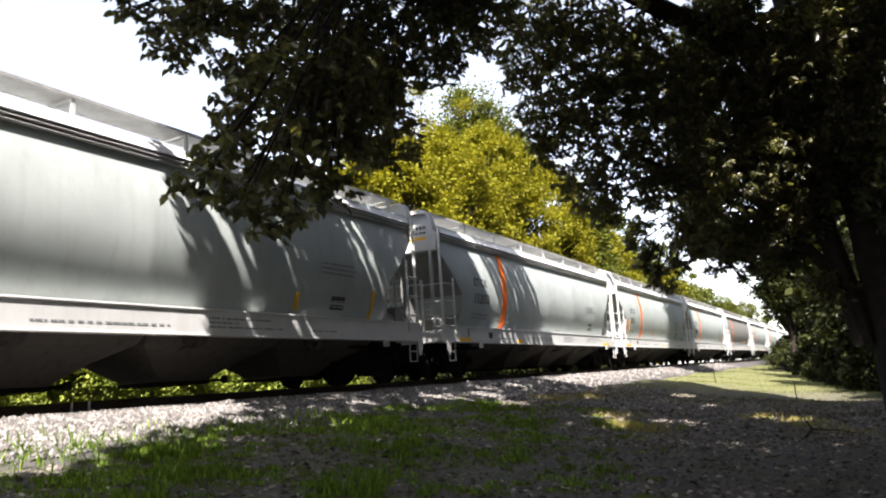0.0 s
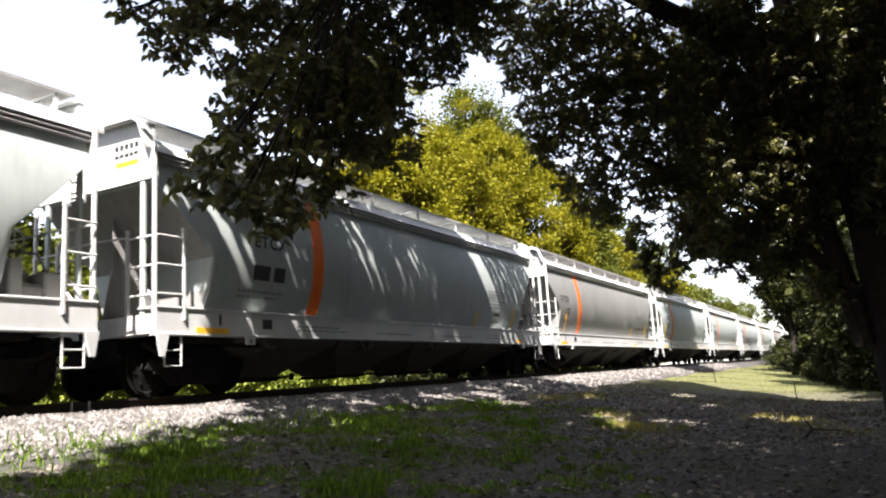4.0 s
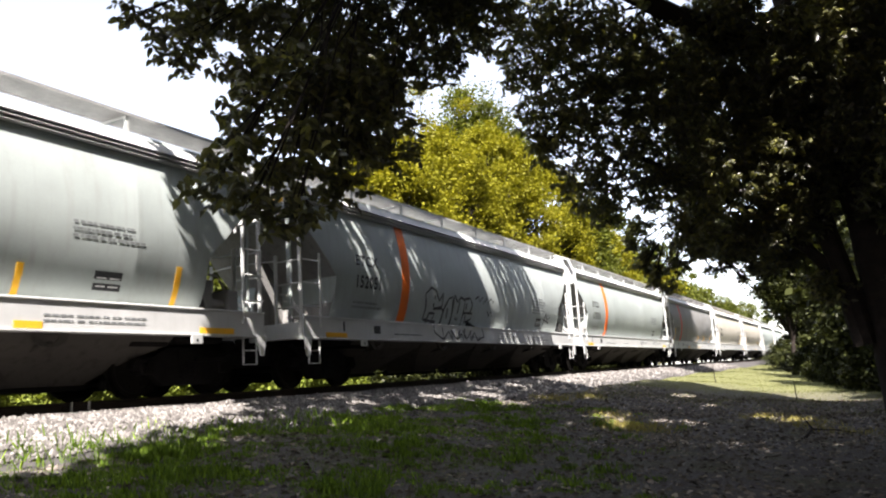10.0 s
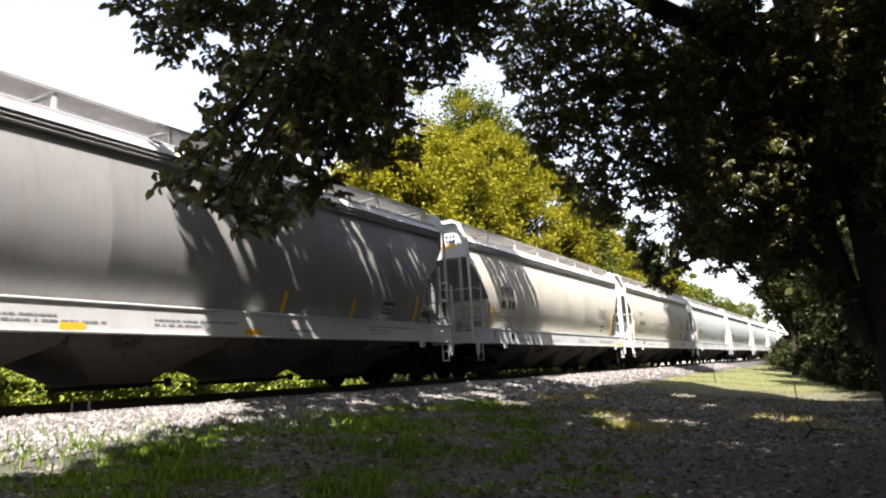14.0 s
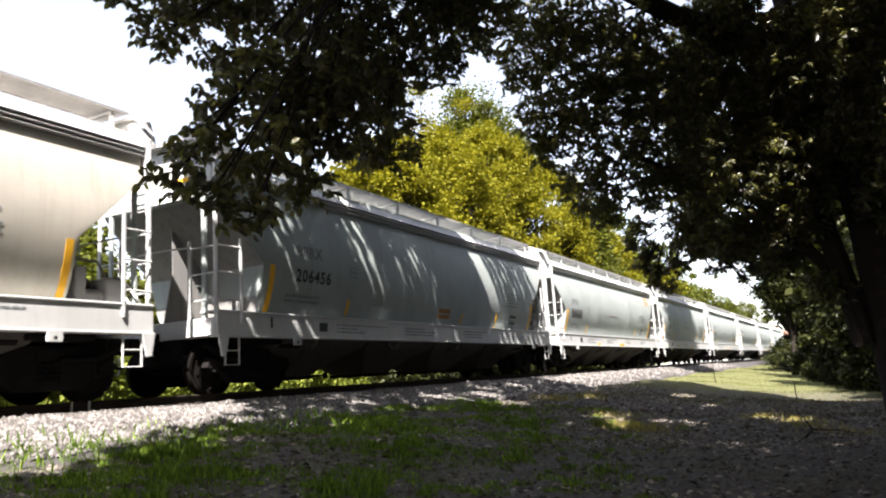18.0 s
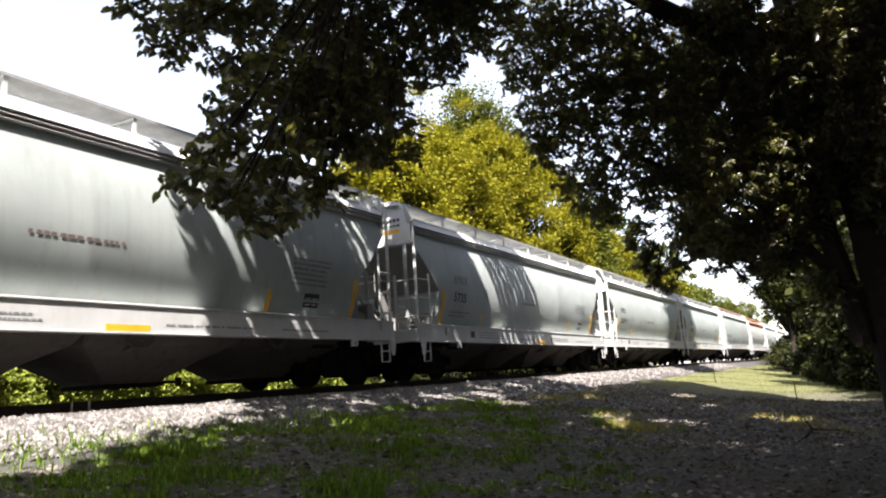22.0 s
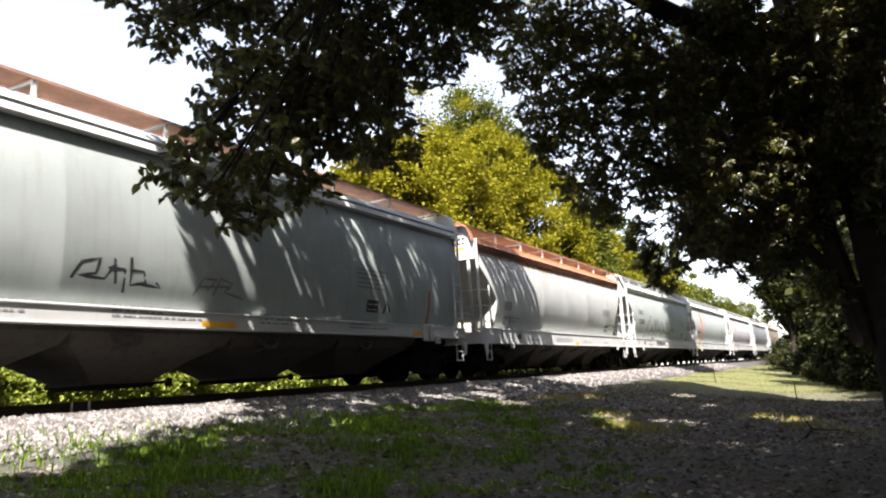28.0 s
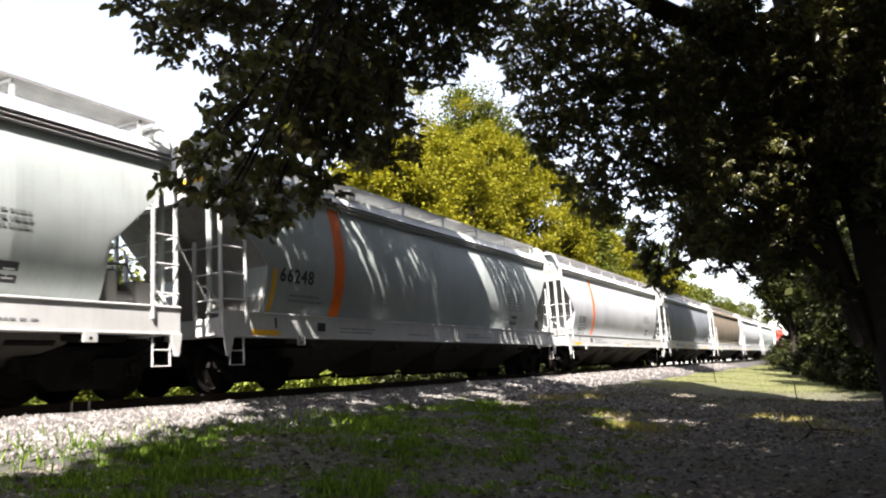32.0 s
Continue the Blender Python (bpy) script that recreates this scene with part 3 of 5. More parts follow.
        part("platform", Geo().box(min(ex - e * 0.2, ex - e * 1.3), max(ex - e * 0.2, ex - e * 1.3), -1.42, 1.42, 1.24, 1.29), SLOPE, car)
        # block and rods added to fill the dark gap between the trucks
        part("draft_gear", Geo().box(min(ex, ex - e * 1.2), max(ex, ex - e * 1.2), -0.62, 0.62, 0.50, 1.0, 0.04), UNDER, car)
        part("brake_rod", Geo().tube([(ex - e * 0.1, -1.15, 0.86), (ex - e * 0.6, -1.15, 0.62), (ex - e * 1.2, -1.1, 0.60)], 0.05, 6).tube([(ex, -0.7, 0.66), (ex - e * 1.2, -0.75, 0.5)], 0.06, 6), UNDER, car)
        # braces and hand rail of the end platform
        for s in (-1, 1):
            part("grab_iron", Geo().tube([(ex - e * 0.1, s * 0.92, 1.92), (ex - e * 0.12, s * 1.05, 1.90), (ex - e * 0.12, s * 1.45, 1.50), (ex - e * 0.12, s * 1.48, 1.40)], 0.02, 6).tube([(ex - e * 0.2, s * 0.92, 1.78), (ex - e * 0.22, s * 1.05, 1.76), (ex - e * 0.22, s * 1.42, 1.40), (ex - e * 0.22, s * 1.44, 1.30)], 0.02, 6), trim, car)
        part("hand_rail", Geo().tube([(ex, -0.9, 2.60), (ex + e * 0.05, -0.3, 2.62), (ex + e * 0.05, 0.3, 2.62), (ex, 0.9, 2.60)], 0.016, 6), trim, car)
        part("coupler", Geo().box(min(ex, ex + e * 0.66), max(ex, ex + e * 0.66), -0.11, 0.11, 0.78, 0.98, 0.03).box(min(ex + e * 0.40, ex + e * 0.68), max(ex + e * 0.40, ex + e * 0.68), -0.17, 0.17, 0.74, 1.03, 0.05), UNDER, car)
        part("air_hose", Geo().tube([(ex, -0.35, 0.80), (ex + e * 0.25, -0.33, 0.62), (ex + e * 0.45, -0.28, 0.50), (ex + e * 0.60, -0.22, 0.52)], 0.024, 6), UNDER, car)
        if e < 0:
            g = Geo()
            for k in range(5):
                g.box(ex - 0.020, ex - 0.013, -1.15 + 0.12 * k, -1.07 + 0.12 * k, 4.13 + up, 4.22 + up)
                g.box(ex - 0.020, ex - 0.013, -1.15 + 0.12 * k, -1.06 + 0.12 * k, 4.00 + up, 4.06 + up)
            tagged(part("end_stencil", g, BLACK, car), kind="stuff")
            part("end_reflector", Geo().box(ex - 0.020, ex - 0.013, -1.15, -0.60, 3.84 + up, 3.92 + up), YELLOW, car, "yellow reflective strip")
        for k in range(5):
            part("end_rung", Geo().tube([(ex + e * 0.05, 0.15, 3.45 + 0.2 * k), (ex + e * 0.05, 0.55, 3.45 + 0.2 * k)], 0.014, 5), trim, car)
        part("cross_ladder", Geo().box(ex + e * 0.05 - 0.02, ex + e * 0.05 + 0.02, 0.53, 0.57, 3.36, 4.4).box(ex + e * 0.05 - 0.02, ex + e * 0.05 + 0.02, 0.13, 0.17, 3.36, 4.4), trim, car)
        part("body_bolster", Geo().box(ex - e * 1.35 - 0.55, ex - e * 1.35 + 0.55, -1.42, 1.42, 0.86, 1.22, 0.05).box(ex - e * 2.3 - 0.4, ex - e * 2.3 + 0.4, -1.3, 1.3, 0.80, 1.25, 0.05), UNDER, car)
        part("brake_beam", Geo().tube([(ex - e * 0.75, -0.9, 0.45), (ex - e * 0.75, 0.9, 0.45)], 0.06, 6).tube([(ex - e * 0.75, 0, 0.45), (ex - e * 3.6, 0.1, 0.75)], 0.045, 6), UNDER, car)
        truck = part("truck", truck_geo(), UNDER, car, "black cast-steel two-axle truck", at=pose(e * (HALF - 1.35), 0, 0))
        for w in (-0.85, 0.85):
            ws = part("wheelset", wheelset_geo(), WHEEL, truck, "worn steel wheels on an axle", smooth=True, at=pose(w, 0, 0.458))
            WHEELS.append((ws, w))
    # brake gear on the far end's platform
    part("air_reservoir", Geo().lathe([(0.0, -0.55), (0.16, -0.52), (0.21, -0.45), (0.21, 0.45), (0.16, 0.52), (0.0, 0.55)], (HALF - 0.66, -0.35, 1.72), "y", 16), GEAR, car, smooth=True)
    g = Geo().lathe([(0.0, -0.2), (0.14, -0.2), (0.14, 0.2), (0.0, 0.2)], (HALF - 0.75, -1.05, 1.55), "x", 14)
    g.box(HALF - 1.05, HALF - 0.85, -1.2, -0.95, 1.42, 2.0, 0.02)
    part("brake_cylinder", g, GEAR, car)
    part("brake_valve", Geo().box(HALF - 0.55, HALF - 0.25, -1.25, -0.85, 1.30, 1.85, 0.03).tube([(HALF - 0.4, -1.05, 1.85), (HALF - 0.45, -0.9, 2.15), (HALF - 0.8, -0.5, 2.25), (HALF - 1.15, -0.4, 2.2)], 0.025, 6).tube([(HALF - 0.3, -0.85, 1.5), (HALF - 0.2, -0.2, 1.45), (HALF - 0.25, 0.7, 1.55)], 0.03, 6), GEAR, car)
    part("brake_wheel", Geo().lathe([(0.26, -0.015), (0.285, 0.0), (0.26, 0.015), (0.235, 0.0), (0.26, -0.015)], (HALF + 0.10, 0.55, 2.55), "x", 20).tube([(HALF - 0.02, 0.55, 2.55), (HALF + 0.12, 0.55, 2.55)], 0.03, 6).box(HALF + 0.095, HALF + 0.11, 0.29, 0.81, 2.535, 2.565).box(HALF + 0.095, HALF + 0.11, 0.535, 0.565, 2.29, 2.81), trim, car)
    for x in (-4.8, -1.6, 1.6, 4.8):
        hp = part("hopper", hopper_geo(), HOPPER, car, "grimy sloping discharge hopper, darkened for shade", at=pose(x, 0, 0))
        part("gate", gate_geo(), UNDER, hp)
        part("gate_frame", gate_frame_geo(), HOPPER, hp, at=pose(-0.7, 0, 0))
    part("brake_pipe", Geo().tube([(-HALF + 1, -0.75, 1.0), (-3, -1.25, 0.98), (3, -1.25, 0.98), (HALF - 1, -0.75, 1.0)], 0.02, 6), UNDER, car)
    up = shape.roof[-1][1] - 4.41
    for s in (-1, 1):
        part("running_board", board_geo(-HALF - 0.12, HALF - 0.05), GRATE_RUST if rusty else GRATE, car, "rusty walkway grating" if rusty else "", at=pose(0, s * 0.79, 4.68 + up))
        for i in range(8):
            x = -HALF + 0.35 + i * (2 * HALF - 0.7) / 7
            part("board_bracket", Geo().box(x - 0.03, x + 0.03, s * 0.79 - 0.30, s * 0.79 + 0.30, 4.585 + up, 4.628 + up).box(x - 0.035, x + 0.035, s * 1.07 - 0.02, s * 1.07 + 0.02, 4.28 + up, 4.60 + up).box(x - 0.03, x + 0.03, s * 0.5 - 0.02, s * 0.5 + 0.02, 4.35 + up, 4.60 + up), trim, car)
    return car


def sill_plate(shape, parent, x, w, z, h, material, name="reflector", label=""):
    return part(name, Geo().box(-shape.half + x, -shape.half + x + w, -1.607, -1.598, z, z + h), material, parent, label)


def common_marks(car, shape, seed, near_strip, reflector=YELLOW):
    """Sill reflectors, builder's plates and rows of small data that every car carries."""
    r = random.Random(seed)
    flat = shape is FLAT
    half = shape.half
    zs = 1.11 if flat else 1.0
    if near_strip:
        sill_plate(shape, car, 0.72 + r.uniform(-0.05, 0.08), 0.74, zs, 0.10, reflector, label="yellow reflective strip")
    for x in (4.6, 8.2, 11.6, 14.7):
        if r.random() < 0.35:
            sill_plate(shape, car, x + r.uniform(-0.3, 0.3), 0.8 if r.random() < 0.5 else 0.4, zs, 0.10, reflector, label="yellow reflective strip")
    sill_plate(shape, car, 2.55 + r.uniform(-0.2, 0.3), 0.26, zs + 0.11, 0.18, BLACK, "placard")
    sill_plate(shape, car, 1.32, 0.05, zs + 0.14, 0.20, BLACK, "placard_slot")
    g = Geo()
    for x0 in (3.4, 6.2, 9.4, 12.2):
        for row in range(r.randint(1, 3)):
            at = x0
            for i in range(r.randint(8, 18)):
                w = r.uniform(0.03, 0.12)
                g.box(-half + at, -half + at + w, -1.605, -1.598, zs + 0.10 + 0.075 * row, zs + 0.132 + 0.075 * row)
                at += w + r.choice((0.02, 0.025, 0.06))
    tagged(part("sill_stencil", g, FADED, car), kind="stuff")
    bars("data_stencil", shape, 1.95, 1.80, 1.25, 2, 0.10, 0.05, FADED, car, seed)
    bars("data_stencil", shape, 12.65, 2.55, 1.3, r.randint(3, 6), 0.10, 0.045, FADED, car, seed + 1)
    box = part("maintenance_stencil", side_patch(shape, 13.10, 13.58, 1.62, 1.90), BLACK, car, "black boxed maintenance stencil")
    for x, z in ((13.15, 1.79), (13.37, 1.79), (13.15, 1.67), (13.37, 1.67)):
        part("stencil_line", side_patch(shape, x, x + 0.16, z, z + 0.02, off=0.011), WHITE, box)
    for x in (1.95, 2 * half - 1.75):
        staple = part("roping_staple", Geo().box(-half + x, -half + x + 0.24, -1.63, -1.59, 0.82 + 0.1 * flat, 0.99 + 0.1 * flat, 0.01), WHITE, car)
        part("hole", Geo().tube([(-half + x + 0.12, -1.632, 0.88 + 0.1 * flat), (-half + x + 0.12, -1.60, 0.88 + 0.1 * flat)], 0.03, 8), BLACK, staple)


def sprayed(shape, car, lines, thick, material=BLACK):
    """Sprayed strokes along bent lines of (length, height) pairs; on the sill where they run that low."""
    for pts in lines:
        fine = []
        for (x0, z0), (x1, z1) in zip(pts, pts[1:]):
            n = max(1, int(math.hypot(x1 - x0, z1 - z0) / 0.12))
            fine += [(x0 + (x1 - x0) * i / n, z0 + (z1 - z0) * i / n) for i in range(n)]
        fine.append(pts[-1])
        rings = []
        for i, (px, pz) in enumerate(fine):
            qx, qz = fine[min(i + 1, len(fine) - 1)]
            ox, oz = fine[max(i - 1, 0)]
            d = math.hypot(qx - ox, qz - oz) or 1
            w = thick * (0.5 + 0.12 * math.sin(i * 1.7))
            nx, nz = -(qz - oz) / d * w, (qx - ox) / d * w

            def put(x, z):
                return (-shape.half + x, -1.629, z) if z < 1.43 else on_side(shape, x, z, 0.004)
            rings.append([put(px + nx, pz + nz), put(px - nx, pz - nz)])
        part("sprayed_line", Geo().loft(rings, closed=False, caps=False), material, car)


def squeezed(lines, tall):
    """The same strokes drawn narrower along the car and lower above the sill."""
    return [[(5.15 + (x - 5.05) * 0.85 if x < 12 else x, 1.42 + (z - 1.42) * tall) for x, z in pts] for pts in lines]


# ---------------------------------------------------------------- the train, car by car
POSTS = [0.0, 17.95, 35.71, 53.36, 71.26, 88.98, 107.04, 124.78, 142.45, 160.17, 177.85, 195.41, 213.03, 230.24, 247.73, 265.22, 282.76, 300.08, 317.62, 336.67, 353.86, 371.05, 389.2, 407.2, 425.2, 443.15, 461.2]


def run(t):
    """How far the train has rolled at t seconds."""
    u = t / 16
    return 179.892 * u + 1.354 * u * u - 0.487 * u ** 3


round_car = build_hopper_car(ROUND, GREY, WHITE, "pale grey round-sided covered hopper car with white sill")
short_car = build_hopper_car(SHORT, GREY, WHITE, "pale grey round-sided covered hopper car with white sill")
flat_car = build_hopper_car(FLAT, GREY, WHITE, "pale grey covered hopper car with sprayed scribbles and plain eaves", rusty=True)
rusted_car = build_hopper_car(RUSTED, GREY_RUSTY, WHITE, "grey covered hopper car with a rusted roof and rust runs", eave_paint=RUST, rusty=True)
CARS = []
SHAPES = [ROUND] * 9 + [SHORT] * 9 + [FLAT, RUSTED, SHORT] + [ROUND] * 6


def recolour(car, name, material):
    done = {}
    for o in car.children:
        if o.name.split(".")[0] == name:
            if o.data not in done:
                done[o.data] = o.data.copy()
                done[o.data].materials[0] = material
            o.data = done[o.data]


def take(source, index, label):
    """The car at that place in the train: the first one itself, the others copies."""
    m = pose(POSTS[index] + SHAPES[index].half, TRACK_Y, 0)
    if source not in CARS:
        car = source
        car.matrix_basis = m
    else:
        car = copy_thing(source, m)
    CARS.append(car)
    tagged(car, label)
    return car


def stripe(car, shape, x, w, material, z0=1.46, z1=3.84, lean=0.0, label="orange vertical stripe", name="stripe"):
    part(name, side_patch(shape, x, x + w, z0, z1, lean=lean), material, car, label)


def edge_mark(car, shape, x, material, w=0.10, z0=1.50, z1=2.1, label="yellow edge mark"):
    part("edge_mark", side_patch(shape, x, x + w, z0, z1), material, car, label)


def boxed(car, shape, x):
    """A small lettered box beside the stripe, its letter as a plain bar."""
    g = Geo()
    for x0, x1, z0, z1 in ((0, 0.24, 2.34, 2.36), (0, 0.24, 2.56, 2.58), (0, 0.02, 2.34, 2.58), (0.22, 0.24, 2.34, 2.58), (0.08, 0.16, 2.42, 2.50)):
        g.add([on_side(shape, x + x0, z0, 0.008), on_side(shape, x + x1, z0, 0.008), on_side(shape, x + x1, z1, 0.008), on_side(shape, x + x0, z1, 0.008)], [(0, 1, 2, 3)])
    tagged(part("boxed_stencil", g, FADED, car), kind="stuff")


LABEL_O = "pale grey covered hopper car with an orange stripe"
LABEL_Y = "pale grey covered hopper car with yellow edge marks"
LABELS = (["pale grey covered hopper car with rows of faded stencils"] + [LABEL_O] * 6 + ["pale grey covered hopper car with large sprayed outlines", LABEL_O, "dark grey covered hopper car with a faded red stripe", "tan-stained covered hopper car with dark stencils"] + [LABEL_Y] * 7
          + ["pale grey covered hopper car with sprayed scribbles and plain eaves", "grey covered hopper car with a rusted roof and rust runs", "grey covered hopper car with large black sprayed loops",
             LABEL_O, "cool white covered hopper car with a thin orange stripe", "blue-grey covered hopper car darkened for shade", "brown stained covered hopper car", "cool white covered hopper car", "pale grey covered hopper car"])
for i, words in enumerate(LABELS):
    take({id(ROUND): round_car, id(SHORT): short_car, id(FLAT): flat_car, id(RUSTED): rusted_car}[id(SHAPES[i])], i, words)
for i, car in enumerate(CARS):
    common_marks(car, SHAPES[i], 100 + i, i < 9 or i > 20)
C = CARS
# orange-striped cars: number, where it starts, where the stripe starts
for i, number, nx, sx0 in ((1, "152053", 2.0, 4.06), (2, "5573", 2.15, 4.22), (3, "", 2.3, 4.05), (4, "107", 1.82, 3.44), (5, "1026", 2.32, 3.88), (6, "152054", 1.98, 3.92), (7, "152051", 1.95, 3.94), (8, "152020", 1.96, 3.86)):
    lettering("reporting_mark", "ETCX", 0.33, SHAPES[i], nx if i != 4 else nx - 0.45, 2.66, BLACK, C[i])
    if number:
        lettering("car_number", number, 0.39, SHAPES[i], nx, 2.16, BLACK, C[i], 0.84)
    else:
        bars("car_number", SHAPES[i], nx, 2.04, 1.1, 1, 0.3, 0.28, BLACK, C[i], i)
    stripe(C[i], SHAPES[i], sx0, 0.36, ORANGE)
    if i in (2, 4, 5):
        part("stripe_line", side_patch(SHAPES[i], sx0 + 0.20, sx0 + 0.225, 1.46, 3.84, off=0.010), BLACK, C[i], "dark line down the stripe")
        edge_mark(C[i], SHAPES[i], 1.90, YELLOW, 0.11, 1.5, 2.3, "orange edge mark")
    if i == 2:
        edge_mark(C[i], SHAPES[i], 1.42, ORANGE, 0.11, 1.5, 2.3, "orange edge mark")
    if i in (4, 6, 3):
        edge_mark(C[i], SHAPES[i], 11.9, YELLOW, 0.10, 1.46, 1.9)
        edge_mark(C[i], SHAPES[i], 14.6, YELLOW, 0.11, 1.46, 2.1)
edge_mark(C[2], SHAPES[2], 4.80, ORANGE, 0.10, 1.50, 1.86, "orange edge mark")
edge_mark(C[2], SHAPES[2], 7.20, ORANGE, 0.08, 1.52, 1.92, "orange edge mark")
boxed(C[2], SHAPES[2], 3.85)
edge_mark(C[12], SHAPES[12], 9.65, YELLOW, 0.09, 1.5, 1.8)
edge_mark(C[0], SHAPES[0], 11.9, YELLOW, 0.12, 1.55, 1.9)
edge_mark(C[0], SHAPES[0], 14.6, YELLOW, 0.12, 1.46, 2.1)
recolour(C[9], "body", GREY_DARK)
recolour(C[4], "body", GREY_DARK)
stripe(C[9], SHAPES[9], 3.24, 0.30, RED, label="faded red vertical stripe")
edge_mark(C[9], SHAPES[9], 1.40, YELLOW, 0.17, 1.47, 2.2)
lettering("car_number", "67624", 0.36, SHAPES[9], 1.65, 2.06, BLACK, C[9])
bars("reporting_mark", SHAPES[9], 1.7, 2.5, 0.8, 1, 0.3, 0.24, FADED, C[9], 9)
for x in (9.5, 11.85):
    edge_mark(C[9], SHAPES[9], x, YELLOW, 0.10, 1.46, 1.9)
edge_mark(C[9], SHAPES[9], 14.6, YELLOW, 0.10, 1.46, 2.1)
recolour(C[10], "body", GREY_TAN)
recolour(C[11], "body", GREY_TAN)
lettering("reporting_mark", "BPRX", 0.38, SHAPES[10], 2.2, 2.52, BLACK, C[10])
bars("car_number", SHAPES[10], 2.2, 2.10, 1.2, 1, 0.42, 0.25, BLACK, C[10], 10)
edge_mark(C[10], SHAPES[10], 1.50, YELLOW, 0.12, 1.47, 2.1)
edge_mark(C[10], SHAPES[10], 14.65, YELLOW, 0.13, 1.47, 2.4)
for i, number, nx in ((11, "206442", 2.35), (12, "206456", 2.2), (13, "206543", 2.0), (14, "5724", 2.23), (15, "5735", 2.12), (16, "206714", 1.95), (17, "206698", 2.32)):
    lettering("reporting_mark", "BPRX", 0.32, SHAPES[i], nx, 2.62, BLACK if i > 15 else FADED, C[i])
    lettering("car_number", number, 0.35, SHAPES[i], nx, 2.12, BLACK, C[i], 0.98)
    edge_mark(C[i], SHAPES[i], 1.42, YELLOW, 0.14, 1.46, 2.38)
    edge_mark(C[i], SHAPES[i], 4.05, YELLOW, 0.10, 1.52, 1.86)
    edge_mark(C[i], SHAPES[i], 12.0, YELLOW, 0.10, 1.46, 1.9)
    edge_mark(C[i], SHAPES[i], 14.75, YELLOW, 0.12, 1.46, 2.3)
    if i != 12:
        bars("slogan", SHAPES[i], 7.1, 2.30, 1.6, 1, 0.2, 0.065, ROSE, C[i], 40 + i)
    boxed(C[i], SHAPES[i], 4.06)
part("number_patch", side_patch(SHAPES[13], 1.93, 3.35, 2.06, 2.44, off=0.002), FADED, C[13], "dark repainted panel behind the number")
part("warning_patch", side_patch(SHAPES[12], 8.26, 8.95, 1.62, 1.88), MUD, C[12], "brown-orange repainted panel")
part("warning_patch", side_patch(SHAPES[13], 14.35, 15.25, 3.2, 3.68), TAN, C[13], "tan stained panel")
# the longer car with plain eaves
lettering("reporting_mark", "PLCX", 0.42, FLAT, 1.95, 2.05, BLACK, C[18], 0.85)
lettering("car_number", "27500", 0.42, FLAT, 3.45, 2.05, BLACK, C[18], 0.85)
edge_mark(C[18], FLAT, 1.25, GREY_BROWN, 0.18, 1.45, 2.9, "brown rust streak")
edge_mark(C[18], FLAT, 15.9, RUST, 0.12, 1.45, 2.3, "brown rust streak")
sprayed(FLAT, C[18], [[(5.6, 1.75), (5.75, 2.0), (6.05, 2.08), (6.0, 1.85), (5.7, 1.80), (6.15, 1.78), (6.3, 2.0)], [(6.2, 1.95), (6.5, 1.95), (6.5, 1.6)], [(6.35, 1.72), (6.3, 2.1)], [(6.6, 2.15), (6.62, 1.72), (6.9, 1.78), (6.85, 1.95), (6.6, 1.95)], [(6.8, 1.75), (7.2, 1.72), (7.1, 1.80)]], 0.045)
sprayed(FLAT, C[18], [[(7.9, 1.65), (8.1, 1.95), (8.4, 1.95), (8.2, 1.75)], [(8.35, 1.68), (8.5, 1.98), (8.8, 1.9), (8.6, 1.75), (9.1, 1.66)], [(8.0, 1.8), (8.7, 1.85)]], 0.04, FADED)
sprayed(FLAT, C[18], [[(13.8, 1.6), (13.95, 1.9), (14.1, 1.65)]], 0.05, BLACK)
# the rusted car
recolour(C[19], "eave_rail", RUST)
recolour(C[19], "running_board", GRATE_RUST)
recolour(C[19], "roof_end_trim", RUST)
recolour(C[19], "body", GREY_RUSTY)
recolour(C[19], "slope_sheet", GREY_TAN)
bars("car_number", SHAPES[19], 1.9, 2.05, 0.8, 2, 0.45, 0.28, FADED, C[19], 19)
# the car with the sprayed loops
lettering("reporting_mark", "OAKX", 0.34, SHAPES[20], 2.05, 2.70, BLACK, C[20])
lettering("car_number", "252208", 0.35, SHAPES[20], 2.05, 2.20, BLACK, C[20], 0.95)
g = Geo()
at = 5.15
for k in range(16):
    if k not in (3, 10, 13):
        g.box(-8.09 + at, -8.09 + at + 0.09, -1.632, -1.626, 1.18, 1.30)
    at += 0.125
tagged(part("builder_mark", g, BLACK, C[20]), kind="stuff")
sprayed(SHAPES[20], C[20], [[(3.75, 1.05), (3.55, 1.2), (3.5, 1.5), (3.8, 1.95), (4.6, 2.75), (4.75, 2.2), (4.85, 2.05)], [(4.35, 1.6), (4.6, 1.9), (4.95, 2.0), (5.25, 1.8), (5.45, 1.05)],
                       [(5.1, 1.95), (5.5, 2.62), (5.8, 2.0), (6.2, 2.62), (6.6, 2.0)], [(5.4, 1.95), (5.7, 1.7), (5.85, 1.05)], [(5.9, 1.98), (6.2, 1.75), (6.25, 1.05)],
                       [(6.3, 1.92), (6.8, 2.0), (7.2, 1.75), (7.2, 1.05)], [(7.0, 2.05), (7.4, 2.5), (7.9, 2.0)], [(7.4, 1.95), (7.9, 2.0), (8.3, 1.8), (8.4, 1.1)],
                       [(8.2, 1.9), (8.6, 2.5), (9.0, 2.0)], [(8.6, 1.9), (8.9, 1.8), (8.95, 1.4)], [(9.0, 1.85), (9.5, 1.9), (9.8, 1.7), (9.85, 1.4)], [(7.5, 1.85), (7.6, 1.5)], [(7.6, 2.15), (7.7, 2.3)]], 0.06)
